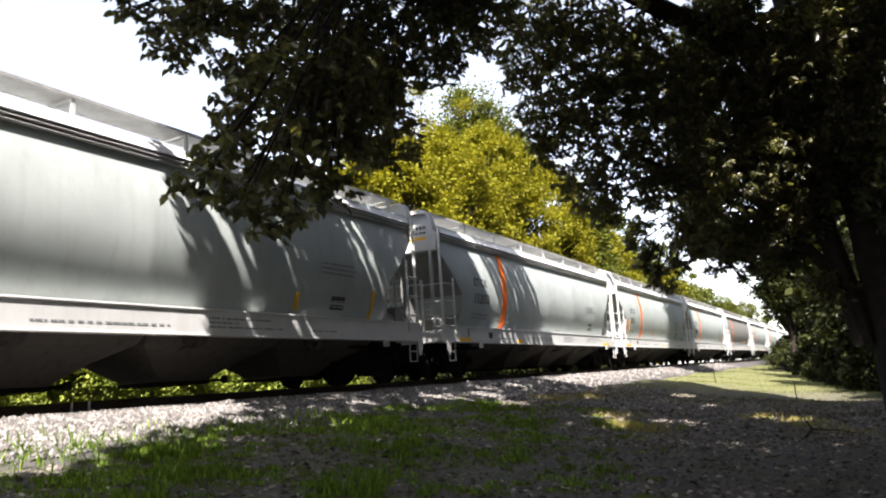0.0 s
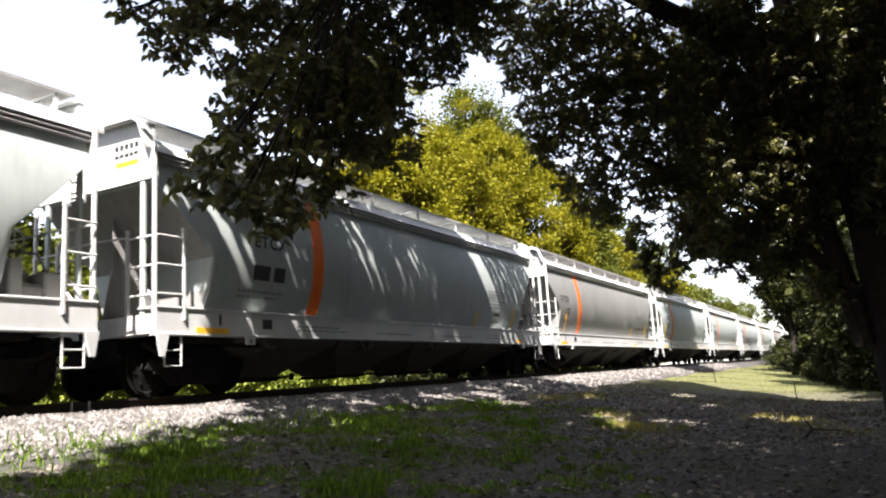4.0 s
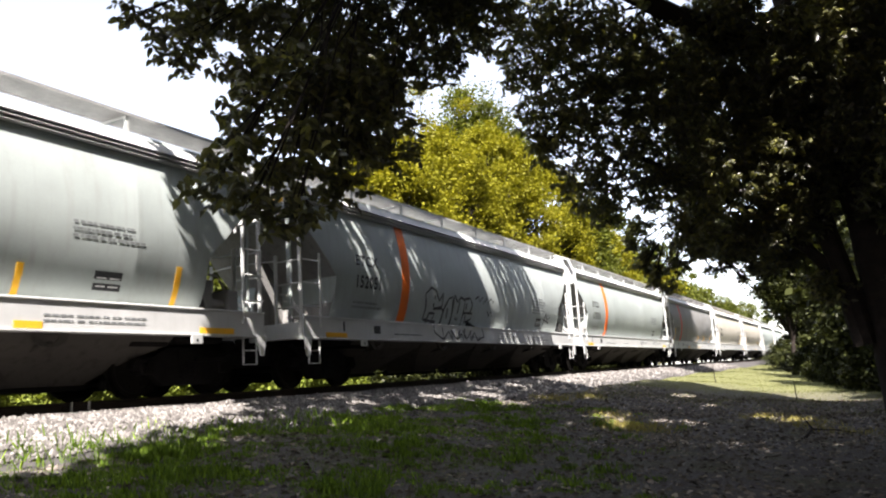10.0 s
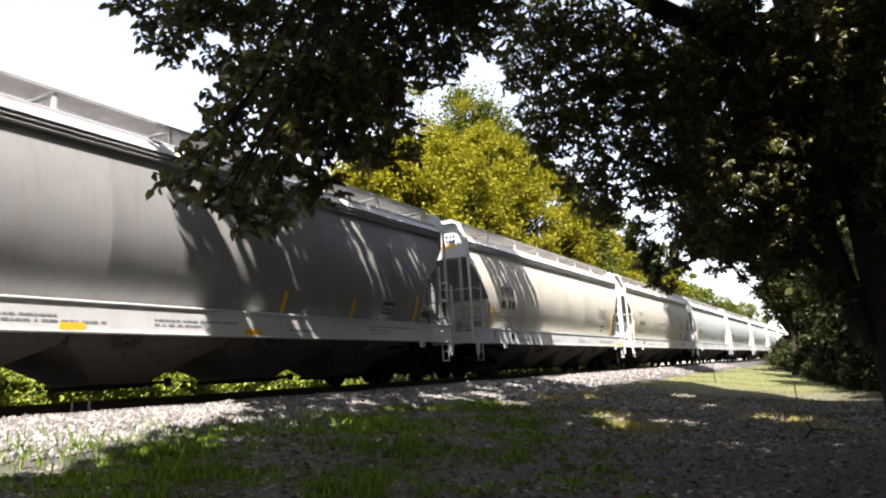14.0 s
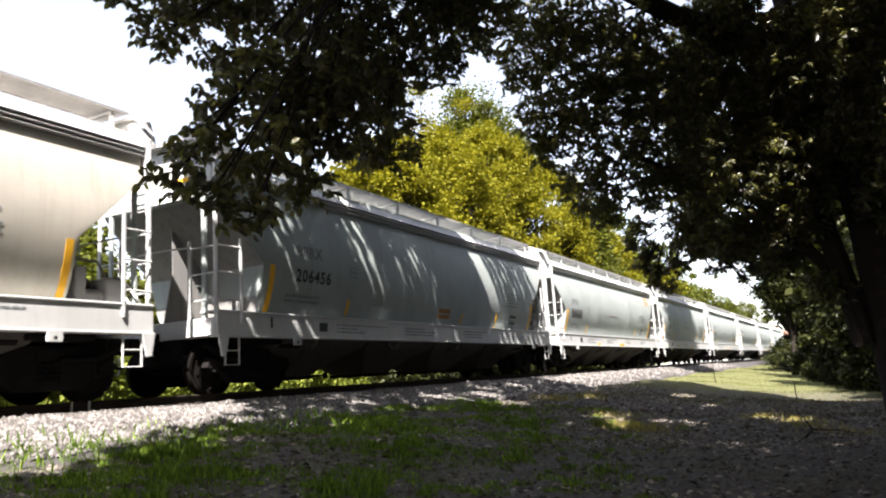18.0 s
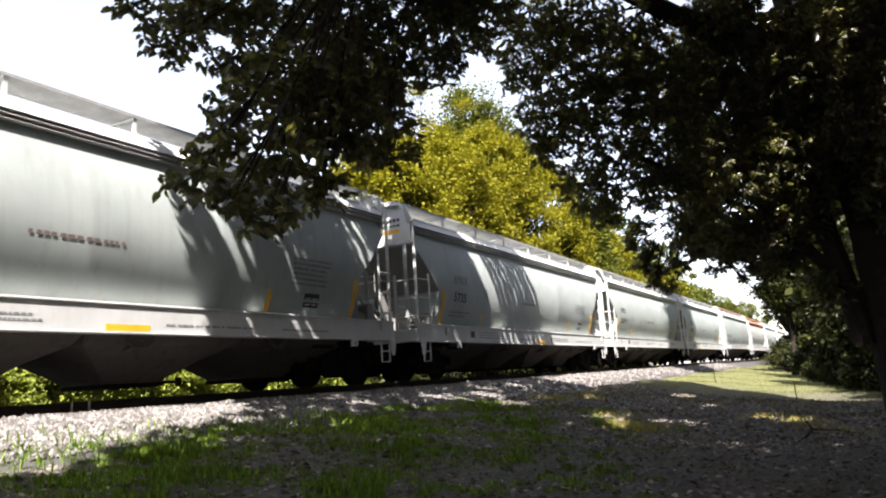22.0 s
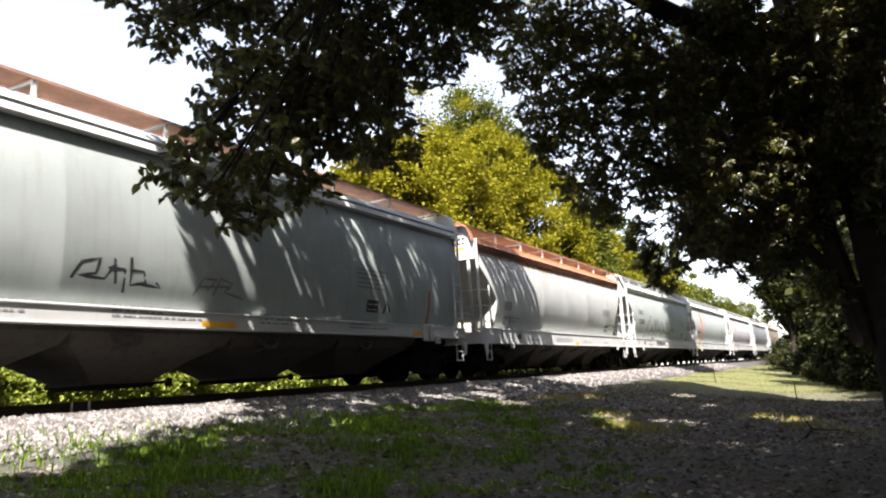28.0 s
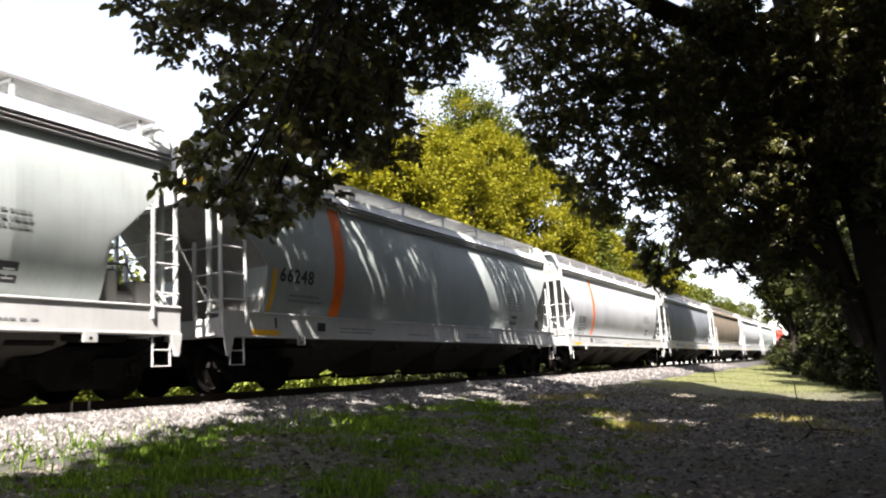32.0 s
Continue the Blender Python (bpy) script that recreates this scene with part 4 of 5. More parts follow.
sprayed(SHAPES[20], C[20], [[(9.6, 2.0), (10.5, 2.05)], [(9.8, 2.25), (9.8, 1.95)], [(10.0, 1.95), (10.05, 2.15), (10.25, 2.1), (10.2, 1.95), (10.0, 1.95)], [(10.4, 1.92), (10.4, 2.2), (10.65, 2.1), (10.45, 2.05), (10.75, 1.9)]], 0.04)
# the car with the big sprayed outlines
sprayed(SHAPES[7], C[7], squeezed([[(5.95, 1.55), (5.1, 1.62), (5.15, 2.05), (5.05, 2.5), (5.4, 2.75), (5.7, 2.65), (5.65, 2.35)], [(5.65, 2.7), (5.95, 2.3), (6.2, 2.6), (6.15, 2.05), (5.65, 2.0), (5.6, 2.2)],
                      [(5.65, 2.0), (6.1, 2.1), (6.3, 1.95), (6.25, 1.45)], [(5.4, 1.85), (5.75, 1.85), (5.65, 1.45)], [(5.4, 1.85), (5.35, 1.5)], [(6.25, 1.45), (6.35, 2.1), (6.6, 2.45), (6.85, 2.5), (6.95, 1.5)],
                      [(6.55, 2.1), (6.6, 1.7)], [(6.9, 1.45), (6.95, 2.6), (7.2, 2.35), (7.4, 2.55), (7.3, 2.0), (7.2, 1.7), (7.4, 1.72)], [(7.4, 2.55), (7.75, 2.45), (7.7, 1.5)], [(7.75, 2.5), (8.1, 2.55), (8.35, 2.3), (8.2, 2.0), (7.7, 1.95)],
                      [(7.9, 2.35), (7.9, 2.1)], [(8.0, 1.98), (8.4, 1.98), (8.35, 1.75), (7.95, 1.62), (7.9, 1.9)], [(8.1, 1.7), (8.15, 1.45), (8.5, 1.45)]], 0.74), 0.062)
sprayed(SHAPES[7], C[7], squeezed([[(5.2, 1.38), (5.25, 1.2), (5.8, 1.02), (5.75, 1.35)], [(5.8, 1.02), (6.15, 1.25), (6.4, 1.02), (6.3, 1.3), (6.7, 1.05), (6.95, 1.3)], [(6.7, 1.02), (7.05, 1.2), (7.2, 1.02), (7.3, 1.35)], [(7.15, 1.3), (7.4, 1.05), (7.75, 1.3), (7.7, 1.02)], [(7.75, 1.02), (8.0, 1.25), (8.25, 1.02)], [(8.2, 1.02), (8.75, 1.15), (8.65, 1.38)]], 1.0), 0.05)
sprayed(SHAPES[7], C[7], squeezed([[(8.5, 2.25), (8.75, 2.35), (8.9, 2.2), (9.1, 2.35), (9.2, 2.15)], [(9.3, 2.2), (9.45, 2.35)], [(9.6, 2.2), (9.8, 2.35), (9.95, 2.2), (10.1, 2.3)], [(9.6, 1.95), (9.75, 1.8), (9.9, 1.95), (10.0, 1.8)], [(13.8, 1.7), (14.0, 2.1), (14.2, 1.8), (14.4, 2.0)], [(13.7, 1.9), (14.4, 1.75)]], 1.0), 0.045)
lettering("car_number", "66248", 0.38, SHAPES[21], 1.60, 2.08, BLACK, C[21])
stripe(C[21], SHAPES[21], 3.36, 0.36, ORANGE)
edge_mark(C[21], SHAPES[21], 1.40, YELLOW, 0.11, 1.5, 2.3)
recolour(C[22], "body", GREY_COOL)
stripe(C[22], SHAPES[22], 3.7, 0.25, ORANGE)
bars("car_number", SHAPES[22], 1.9, 1.9, 1.0, 3, 0.45, 0.28, FADED, C[22], 22)
recolour(C[23], "body", GREY_SHADED)
recolour(C[24], "body", GREY_BROWN)
recolour(C[24], "eave_rail", GREY_BROWN)
recolour(C[25], "body", GREY_COOL)
for car in CARS:
    for o in car.children:
        if o.name.split(".")[0] in ("car_number", "reporting_mark", "data_stencil", "slogan", "builder_mark"):
            tagged(o, kind="stuff")


def build_locomotive():
    loco = thing("locomotive", "red and white diesel locomotive at the tail of the train", "locomotive")
    white, red, glass = GREY_COOL, RED, plain("dark_cab_glass", (0.02, 0.025, 0.03), 0.1, 0.0, 0.1, 2.0, 0.0)
    part("frame", Geo().box(-10, 10, -1.5, 1.5, 1.05, 1.45, 0.03), UNDER, loco)
    part("fuel_tank", Geo().box(-3, 3, -1.4, 1.4, 0.35, 1.05, 0.12), UNDER, loco)
    part("hood", Geo().box(-4.6, 9.0, -0.95, 0.95, 1.45, 4.0, 0.12), red, loco)
    part("radiator", Geo().box(5.2, 8.8, -1.35, 1.35, 3.5, 4.5, 0.1), red, loco)
    cab = part("cab", Geo().box(-8.0, -5.0, -1.5, 1.5, 1.45, 4.4, 0.15), white, loco, "white cab with red bands")
    for y in (-1.505, 1.505):
        for x in (-7.4, -6.1):
            part("window", Geo().box(x, x + 0.9, y - 0.008, y + 0.008, 3.0, 3.75), glass, cab)
    for y in (-0.9, 0.3):
        part("windscreen", Geo().box(-8.01, -7.99, y, y + 0.7, 3.1, 3.8), glass, cab)
    part("nose", Geo().box(-9.6, -8.0, -0.9, 0.9, 1.45, 3.0, 0.15), red, loco)
    for i, x in enumerate((-7.9, -6.9, -5.9)):
        part("band", Geo().box(x, x + 0.45, -1.51, -1.50, 1.5, 4.2), red, cab)
    for e in (-1, 1):
        truck = part("truck", truck_geo(), UNDER, loco, at=pose(e * 6.2, 0, 0))
        for w in (-1.8, 0.0, 1.8):
            part("wheelset", wheelset_geo(), WHEEL, truck, smooth=True, at=pose(w, 0, 0.458))
        part("plough" if e < 0 else "pilot", Geo().box(min(e * 10, e * 10.25), max(e * 10, e * 10.25), -1.45, 1.45, 0.2, 1.4, 0.05), UNDER, loco)
        for s in (-1, 1):
            part("hand_rail", Geo().tube([(e * 9.9, s * 1.45, 1.45), (e * 9.9, s * 1.45, 2.5), (e * 4.8, s * 1.45, 2.5)], 0.02, 6), WHITE, loco)
    return loco


loco = build_locomotive()
LOCO_X = POSTS[-1] + 18.0 + 10.2
loco.matrix_basis = pose(LOCO_X, TRACK_Y, 0)

# ---------------------------------------------------------------- foliage
def leaf_mesh(name, at, along, size, width, material, r, fold=0.25, simple=False):
    """Leaves as folded blades: one at each place, pointing along its own way."""
    n = len(at)
    d = along / np.linalg.norm(along, axis=1, keepdims=True)
    up = r.normal(0, 0.6, (n, 3)) + np.array([0, 0, 0.9])
    s = np.cross(d, up)
    s /= np.linalg.norm(s, axis=1, keepdims=True) + 1e-9
    nrm = np.cross(s, d)
    L, W = size[:, None], (size * width)[:, None]
    if simple:
        W = W * 1.35
        V = np.stack([at, at + d * L * 0.42 + s * W * 0.55, at + d * L, at + d * L * 0.42 - s * W * 0.55], 1).reshape(-1, 3)
        return sheet_mesh(name, V, np.arange(n * 4).reshape(-1, 4), material)
    base, tip = at, at + d * L - nrm * L * 0.10
    lift = nrm * W * fold
    r1, r2 = at + d * L * 0.28 + s * W * 0.5 + lift, at + d * L * 0.66 + s * W * 0.40 + lift
    l1, l2 = at + d * L * 0.28 - s * W * 0.5 + lift, at + d * L * 0.66 - s * W * 0.40 + lift
    V = np.stack([base, r1, r2, tip, l2, l1], 1).reshape(-1, 3)
    F = (np.array([(0, 1, 2, 3), (0, 3, 4, 5)])[None] + (np.arange(n) * 6)[:, None, None]).reshape(-1, 4)
    return sheet_mesh(name, V, F, material)


def sprays(clumps, r, layers=2.4, size=0.13, per=9, droop=0.5):
    """Leaflets in pairs along hanging twigs that fill the clumps (x, y, z, radius)."""
    at, along = [], []
    for x, y, z, rad in clumps:
        n = max(4, int(layers * math.pi * rad * rad / (0.22 * size * size) / per))
        c = r.normal(0, 1, (n, 3))
        c /= np.linalg.norm(c, axis=1, keepdims=True)
        c *= (r.uniform(0, 1, (n, 1)) ** 0.45) * rad * np.array([1.15, 1.15, 0.9])
        c += np.array([x, y, z])
        w = r.normal(0, 1, (n, 3)) * np.array([1, 1, 0.5]) - np.array([0, 0, droop])
        w /= np.linalg.norm(w, axis=1, keepdims=True)
        side = np.cross(w, np.array([0, 0, 1.0]))
        side /= np.linalg.norm(side, axis=1, keepdims=True) + 1e-9
        for k in range(per):
            s = (k % 2) * 2 - 1 if k < per - 1 else 0
            p = c + w * size * (0.45 * (k // 2) - 1.1)
            a = w * (0.55 if s else 1.0) + side * s * 0.85 + r.normal(0, 0.25, (n, 3)) - np.array([0, 0, 0.35])
            at.append(p)
            along.append(a)
    at, along = np.concatenate(at), np.concatenate(along)
    return at, along, r.uniform(0.75, 1.2, len(at)) * size


def branch(g, pts, r0, r1, n=8):
    k = len(pts) - 1
    g.tube(pts, [r0 + (r1 - r0) * i / k for i in range(k + 1)], n)


def reach(g, start, clumps, r, r0=0.018):
    """Thin boughs from a limb's end out to each clump."""
    for x, y, z, rad in clumps:
        a, b = Vector(start), Vector((x, y, z))
        m = a.lerp(b, 0.55) + Vector((r.uniform(-0.2, 0.2), r.uniform(-0.2, 0.2), 0.22))
        branch(g, [a, a.lerp(m, 0.5) + Vector((0, 0, 0.06)), m, b], r0, 0.006, 6)
        for i in range(5):
            e = b + Vector((r.normal(0, 0.6), r.normal(0, 0.6), r.normal(-0.1, 0.5))) * rad * 0.5
            branch(g, [m.lerp(b, 0.3 + 0.14 * i), e], 0.008, 0.003, 4)


fr = np.random.default_rng(21)
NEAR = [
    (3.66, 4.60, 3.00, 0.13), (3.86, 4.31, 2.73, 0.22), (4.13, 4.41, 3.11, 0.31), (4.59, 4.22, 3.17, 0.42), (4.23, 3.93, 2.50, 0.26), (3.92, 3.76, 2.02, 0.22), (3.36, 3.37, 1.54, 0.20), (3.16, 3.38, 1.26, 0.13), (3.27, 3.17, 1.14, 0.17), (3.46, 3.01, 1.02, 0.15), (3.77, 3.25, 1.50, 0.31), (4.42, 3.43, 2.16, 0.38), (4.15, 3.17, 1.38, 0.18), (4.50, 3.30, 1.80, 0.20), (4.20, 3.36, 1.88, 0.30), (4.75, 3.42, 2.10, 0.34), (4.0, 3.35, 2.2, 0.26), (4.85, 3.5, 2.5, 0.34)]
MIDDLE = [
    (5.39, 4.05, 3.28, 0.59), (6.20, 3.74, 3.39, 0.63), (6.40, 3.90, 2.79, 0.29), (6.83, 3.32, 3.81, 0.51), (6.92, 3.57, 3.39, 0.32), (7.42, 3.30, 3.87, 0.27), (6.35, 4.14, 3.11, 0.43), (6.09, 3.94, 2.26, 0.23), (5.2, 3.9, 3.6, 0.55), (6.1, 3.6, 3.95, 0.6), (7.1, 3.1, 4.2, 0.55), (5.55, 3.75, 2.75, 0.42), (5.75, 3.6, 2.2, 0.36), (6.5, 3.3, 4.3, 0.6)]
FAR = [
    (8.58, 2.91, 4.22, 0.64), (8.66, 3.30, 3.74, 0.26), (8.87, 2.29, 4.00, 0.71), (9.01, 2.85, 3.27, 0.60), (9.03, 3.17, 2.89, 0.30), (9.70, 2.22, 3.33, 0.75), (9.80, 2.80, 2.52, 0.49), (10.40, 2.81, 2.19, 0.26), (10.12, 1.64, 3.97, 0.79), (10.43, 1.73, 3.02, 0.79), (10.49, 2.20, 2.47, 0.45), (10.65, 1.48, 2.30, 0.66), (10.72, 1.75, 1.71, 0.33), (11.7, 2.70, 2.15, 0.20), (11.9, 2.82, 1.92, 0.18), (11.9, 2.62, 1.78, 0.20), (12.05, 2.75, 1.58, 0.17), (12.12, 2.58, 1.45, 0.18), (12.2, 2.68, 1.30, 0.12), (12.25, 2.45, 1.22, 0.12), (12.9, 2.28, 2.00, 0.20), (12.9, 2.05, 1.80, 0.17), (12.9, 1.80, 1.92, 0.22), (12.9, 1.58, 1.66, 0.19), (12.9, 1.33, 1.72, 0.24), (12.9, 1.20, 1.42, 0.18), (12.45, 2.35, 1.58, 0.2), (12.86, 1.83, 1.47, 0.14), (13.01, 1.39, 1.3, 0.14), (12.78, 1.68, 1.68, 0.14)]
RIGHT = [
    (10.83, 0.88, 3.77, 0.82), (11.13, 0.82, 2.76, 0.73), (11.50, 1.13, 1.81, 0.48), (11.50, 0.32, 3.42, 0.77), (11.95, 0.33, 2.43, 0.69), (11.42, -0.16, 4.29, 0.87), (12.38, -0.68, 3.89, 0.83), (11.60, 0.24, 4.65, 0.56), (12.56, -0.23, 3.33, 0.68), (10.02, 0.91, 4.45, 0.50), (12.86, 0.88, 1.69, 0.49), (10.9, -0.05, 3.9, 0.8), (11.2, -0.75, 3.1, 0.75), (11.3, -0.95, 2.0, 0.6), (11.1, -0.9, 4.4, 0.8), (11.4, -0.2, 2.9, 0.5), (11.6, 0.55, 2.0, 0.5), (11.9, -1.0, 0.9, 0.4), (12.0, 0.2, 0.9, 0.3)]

shade_tree = thing("shade_tree", "large dark-leaved tree with a leaning trunk and low hanging boughs", "tree", at=pose(12.2, -0.7, -1.45))
ROOT = shade_tree.matrix_basis.inverted()


def hung(name, geo_or_mesh, material=None, label=""):
    ob = new(name, geo_or_mesh.mesh(name, material, True) if isinstance(geo_or_mesh, Geo) else geo_or_mesh)
    ob.parent = shade_tree
    ob.matrix_basis = ROOT
    return tagged(ob, label)


g = Geo()
branch(g, [(12.25, -0.72, -1.55), (12.2, -0.70, -1.2), (12.2, -0.60, 0.5), (12.1, -0.50, 1.75), (11.9, -0.32, 2.9), (11.5, 0.0, 4.1), (11.0, 0.2, 5.6), (10.2, 0.6, 7.6), (9.5, 1.0, 9.6)], 0.46, 0.12, 14)
hung("trunk", g, BARK)
BOUGHS = [
    ([(11.5, 0.0, 4.0), (10.9, 0.45, 4.25), (10.4, 0.76, 4.32), (9.55, 1.41, 4.40), (8.8, 1.85, 4.55), (7.2, 2.8, 4.75), (5.8, 3.6, 4.3), (4.7, 4.0, 3.4)], 0.20, 0.05),
    ([(12.12, -0.18, 0.1), (12.0, 0.0, 1.2), (11.7, 0.2, 2.27), (11.2, 0.5, 3.4), (10.4, 0.9, 4.9), (9.2, 1.6, 6.8)], 0.17, 0.06),
    ([(12.16, -0.06, 0.9), (11.9, 0.37, 1.5), (11.5, 0.95, 2.0), (10.9, 1.5, 2.4), (10.0, 2.2, 2.8)], 0.10, 0.03),
    ([(11.0, 0.2, 5.6), (8.0, 1.5, 7.0), (5.0, 2.5, 7.6), (1.0, 1.5, 7.8)], 0.18, 0.05),
    ([(10.2, 0.6, 7.6), (10.0, 3.5, 8.8), (9.5, 6.0, 9.4)], 0.14, 0.04),
    ([(10.6, 0.4, 6.4), (13.5, 2.5, 8.5), (15.5, 5.0, 10.5)], 0.14, 0.04),
    ([(11.0, 0.2, 5.8), (7.0, -1.5, 7.4), (3.0, -3.0, 8.0)], 0.15, 0.04)]
for pts, a, b in BOUGHS:
    g = Geo()
    branch(g, pts, a, b, 9)
    hung("limb", g, BARK)
g = Geo()
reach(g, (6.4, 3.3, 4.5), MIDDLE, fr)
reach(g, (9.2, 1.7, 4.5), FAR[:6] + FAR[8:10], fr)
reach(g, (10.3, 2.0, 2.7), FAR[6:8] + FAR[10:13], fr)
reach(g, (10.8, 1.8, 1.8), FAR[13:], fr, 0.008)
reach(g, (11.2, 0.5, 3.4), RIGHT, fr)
tagged(hung("branchwork", g, BARK), kind="stuff")
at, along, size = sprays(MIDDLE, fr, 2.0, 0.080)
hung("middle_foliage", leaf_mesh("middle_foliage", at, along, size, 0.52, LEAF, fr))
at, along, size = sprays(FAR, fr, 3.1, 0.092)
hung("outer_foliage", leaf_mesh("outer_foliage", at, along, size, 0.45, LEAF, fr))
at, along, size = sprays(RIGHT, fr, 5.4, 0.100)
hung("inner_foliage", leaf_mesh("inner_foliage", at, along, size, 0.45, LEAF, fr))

# the bough that sways in the wind, hung from the first limb's end
PIVOT = Vector((5.8, 3.6, 4.3))
g = Geo()
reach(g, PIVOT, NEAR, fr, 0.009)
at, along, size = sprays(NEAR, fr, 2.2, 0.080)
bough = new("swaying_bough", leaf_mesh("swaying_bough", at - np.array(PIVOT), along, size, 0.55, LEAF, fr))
bough.parent = shade_tree
BOUGH_AT = ROOT @ Matrix.Translation(PIVOT)
bough.matrix_basis = BOUGH_AT
tagged(bough, "low hanging bough of pointed dark leaflets")
tw = part("branchwork", Geo().add([Vector(v) - PIVOT for v in g.v], g.f), BARK, bough)
tagged(tw, kind="stuff")

# upper crown out of view: dense leaf domes placed to shade ground and passing cars
n, over = 130000, 26000
qx = np.concatenate([fr.uniform(-5, 38, n), fr.uniform(10, 27, over)])
qy = np.concatenate([fr.uniform(-11, 11.4, n), fr.uniform(9.4, 11.4, over)])
n += over
edge = np.interp(qx, [-5, 5.0, 6.5, 7.8, 9.4, 10.0, 24.0, 24.6, 38], [7.0, 7.2, 8.0, 8.3, 8.7, 9.5, 9.5, 7.5, 7.5])
keep = (qy < edge) & ((qy < -1.2) | (qx < 23.4 + (qy + 0.5) * 1.25))
# openings cut where patches of sun should reach the ground
for cx, cy, cr in ((13.1, 3.5, 0.55), (15.9, 0.75, 0.75), (16.6, 1.3, 0.5), (14.7, 4.2, 0.4), (19.1, 6.1, 0.55), (16.0, 7.0, 0.9), (20.5, 3.2, 0.5), (24.0, 4.6, 0.8), (17.2, 8.2, 0.6), (12.4, 8.6, 0.35), (15.3, 8.6, 0.5), (18.4, 8.8, 0.4), (20.5, 8.8, 0.5), (16.9, 1.7, 0.4), (15.2, 0.35, 0.5), (14.5, 0.0, 0.4), (13.0, 4.6, 0.3)):
    keep &= np.hypot(qx - cx, (qy - cy) * 1.6) > cr
lump = np.sin(qx * 1.9 + 1.3 * np.sin(qy * 1.1)) * np.sin(qy * 2.3 + 1.1 * np.sin(qx * 0.9)) + 0.5 * np.sin(qx * 4.7 + qy * 3.9)
keep &= fr.uniform(-1.25, 1.3, n) < lump + 0.80 + 1.0 * (qy < 6.8)
# thinner above the low boughs, so that flecks of sun reach their leaves
keep &= ~((qx > 11.0) & (qx < 15.6) & (qy > -0.6) & (qy < 4.6) & (np.sin(qx * 5.3 + 1.7 * np.sin(qy * 3.1)) * np.sin(qy * 5.9 + 1.3 * np.sin(qx * 2.3)) > -0.05))
# over the cars: solid shade, with slits cut to lay streaks of sun
slit = (np.abs(qx - 16.62) < 0.14) & (qy > 10.3)
slit |= (qx > 17.5) & (qx < 19.5) & (np.sin(qx * 23.0 + 1.2 * np.sin(qy * 5)) + 0.5 * np.sin(qx * 5.1) > 0.0)
slit |= (qx > 15.8) & (qx < 16.9) & (np.sin(qx * 18.0 + 1.2 * np.sin(qy * 4)) > -0.2)
slit |= (qx > 13.2) & (qx < 14.4) & (np.sin(qx * 19.0 + 1.0 * np.sin(qy * 4)) > -0.1)
slit |= (qx > 11.65) & (qx < 12.05)
slit |= (qx > 22.5) & (qx < 23.4)
slit |= (qx > 23.4) & (np.sin(qx * 15.0 + 1.2 * np.sin(qy * 4)) > 0.05)
slit |= (qx < 12.6) & (np.sin(qx * 13.0 + 1.2 * np.sin(qy * 3)) > 0.6)
sill = (np.abs(qx - 11.25) < 0.08) | (np.abs(qx - 11.48) < 0.06) | (np.abs(qx - 12.55) < 0.11) | (np.abs(qx - 12.97) < 0.08)
sill |= (qx > 17.94) & (qx < 19.65) & (np.sin(qx * 17.0) > 0.25)
sill |= (qx > 22.15) & (np.sin(qx * 15.0) > -0.1)
slit = np.where(qy < 9.98, sill, slit)
keep |= (qy >= 9.5) & (qx > 10.65 + 1.05 * (qy - 10.19)) & (qx < 26.8) & ~slit
qx, qy = qx[keep], qy[keep]
zz = np.full(len(qx), 7.0)
extra = fr.uniform(0.2, 2.6, len(qx))
for _ in range(6):
    zz = np.maximum(6.0, 0.56 * np.hypot(qx - 0.7 * zz, qy - 0.275 * zz) + 0.7) + extra
top = np.stack([qx - 0.7 * zz, qy - 0.275 * zz, zz], -1)
hung("upper_foliage", leaf_mesh("upper_foliage", top, fr.normal(0, 1, top.shape) * np.array([1, 1, 0.4]) - np.array([0, 0, 0.2]), fr.uniform(0.22, 0.38, len(top)) * np.where(qy < 6.8, 1.45, np.where(qy > 9.4, 0.52, 1.0)), 0.55, LEAF, fr, simple=True))


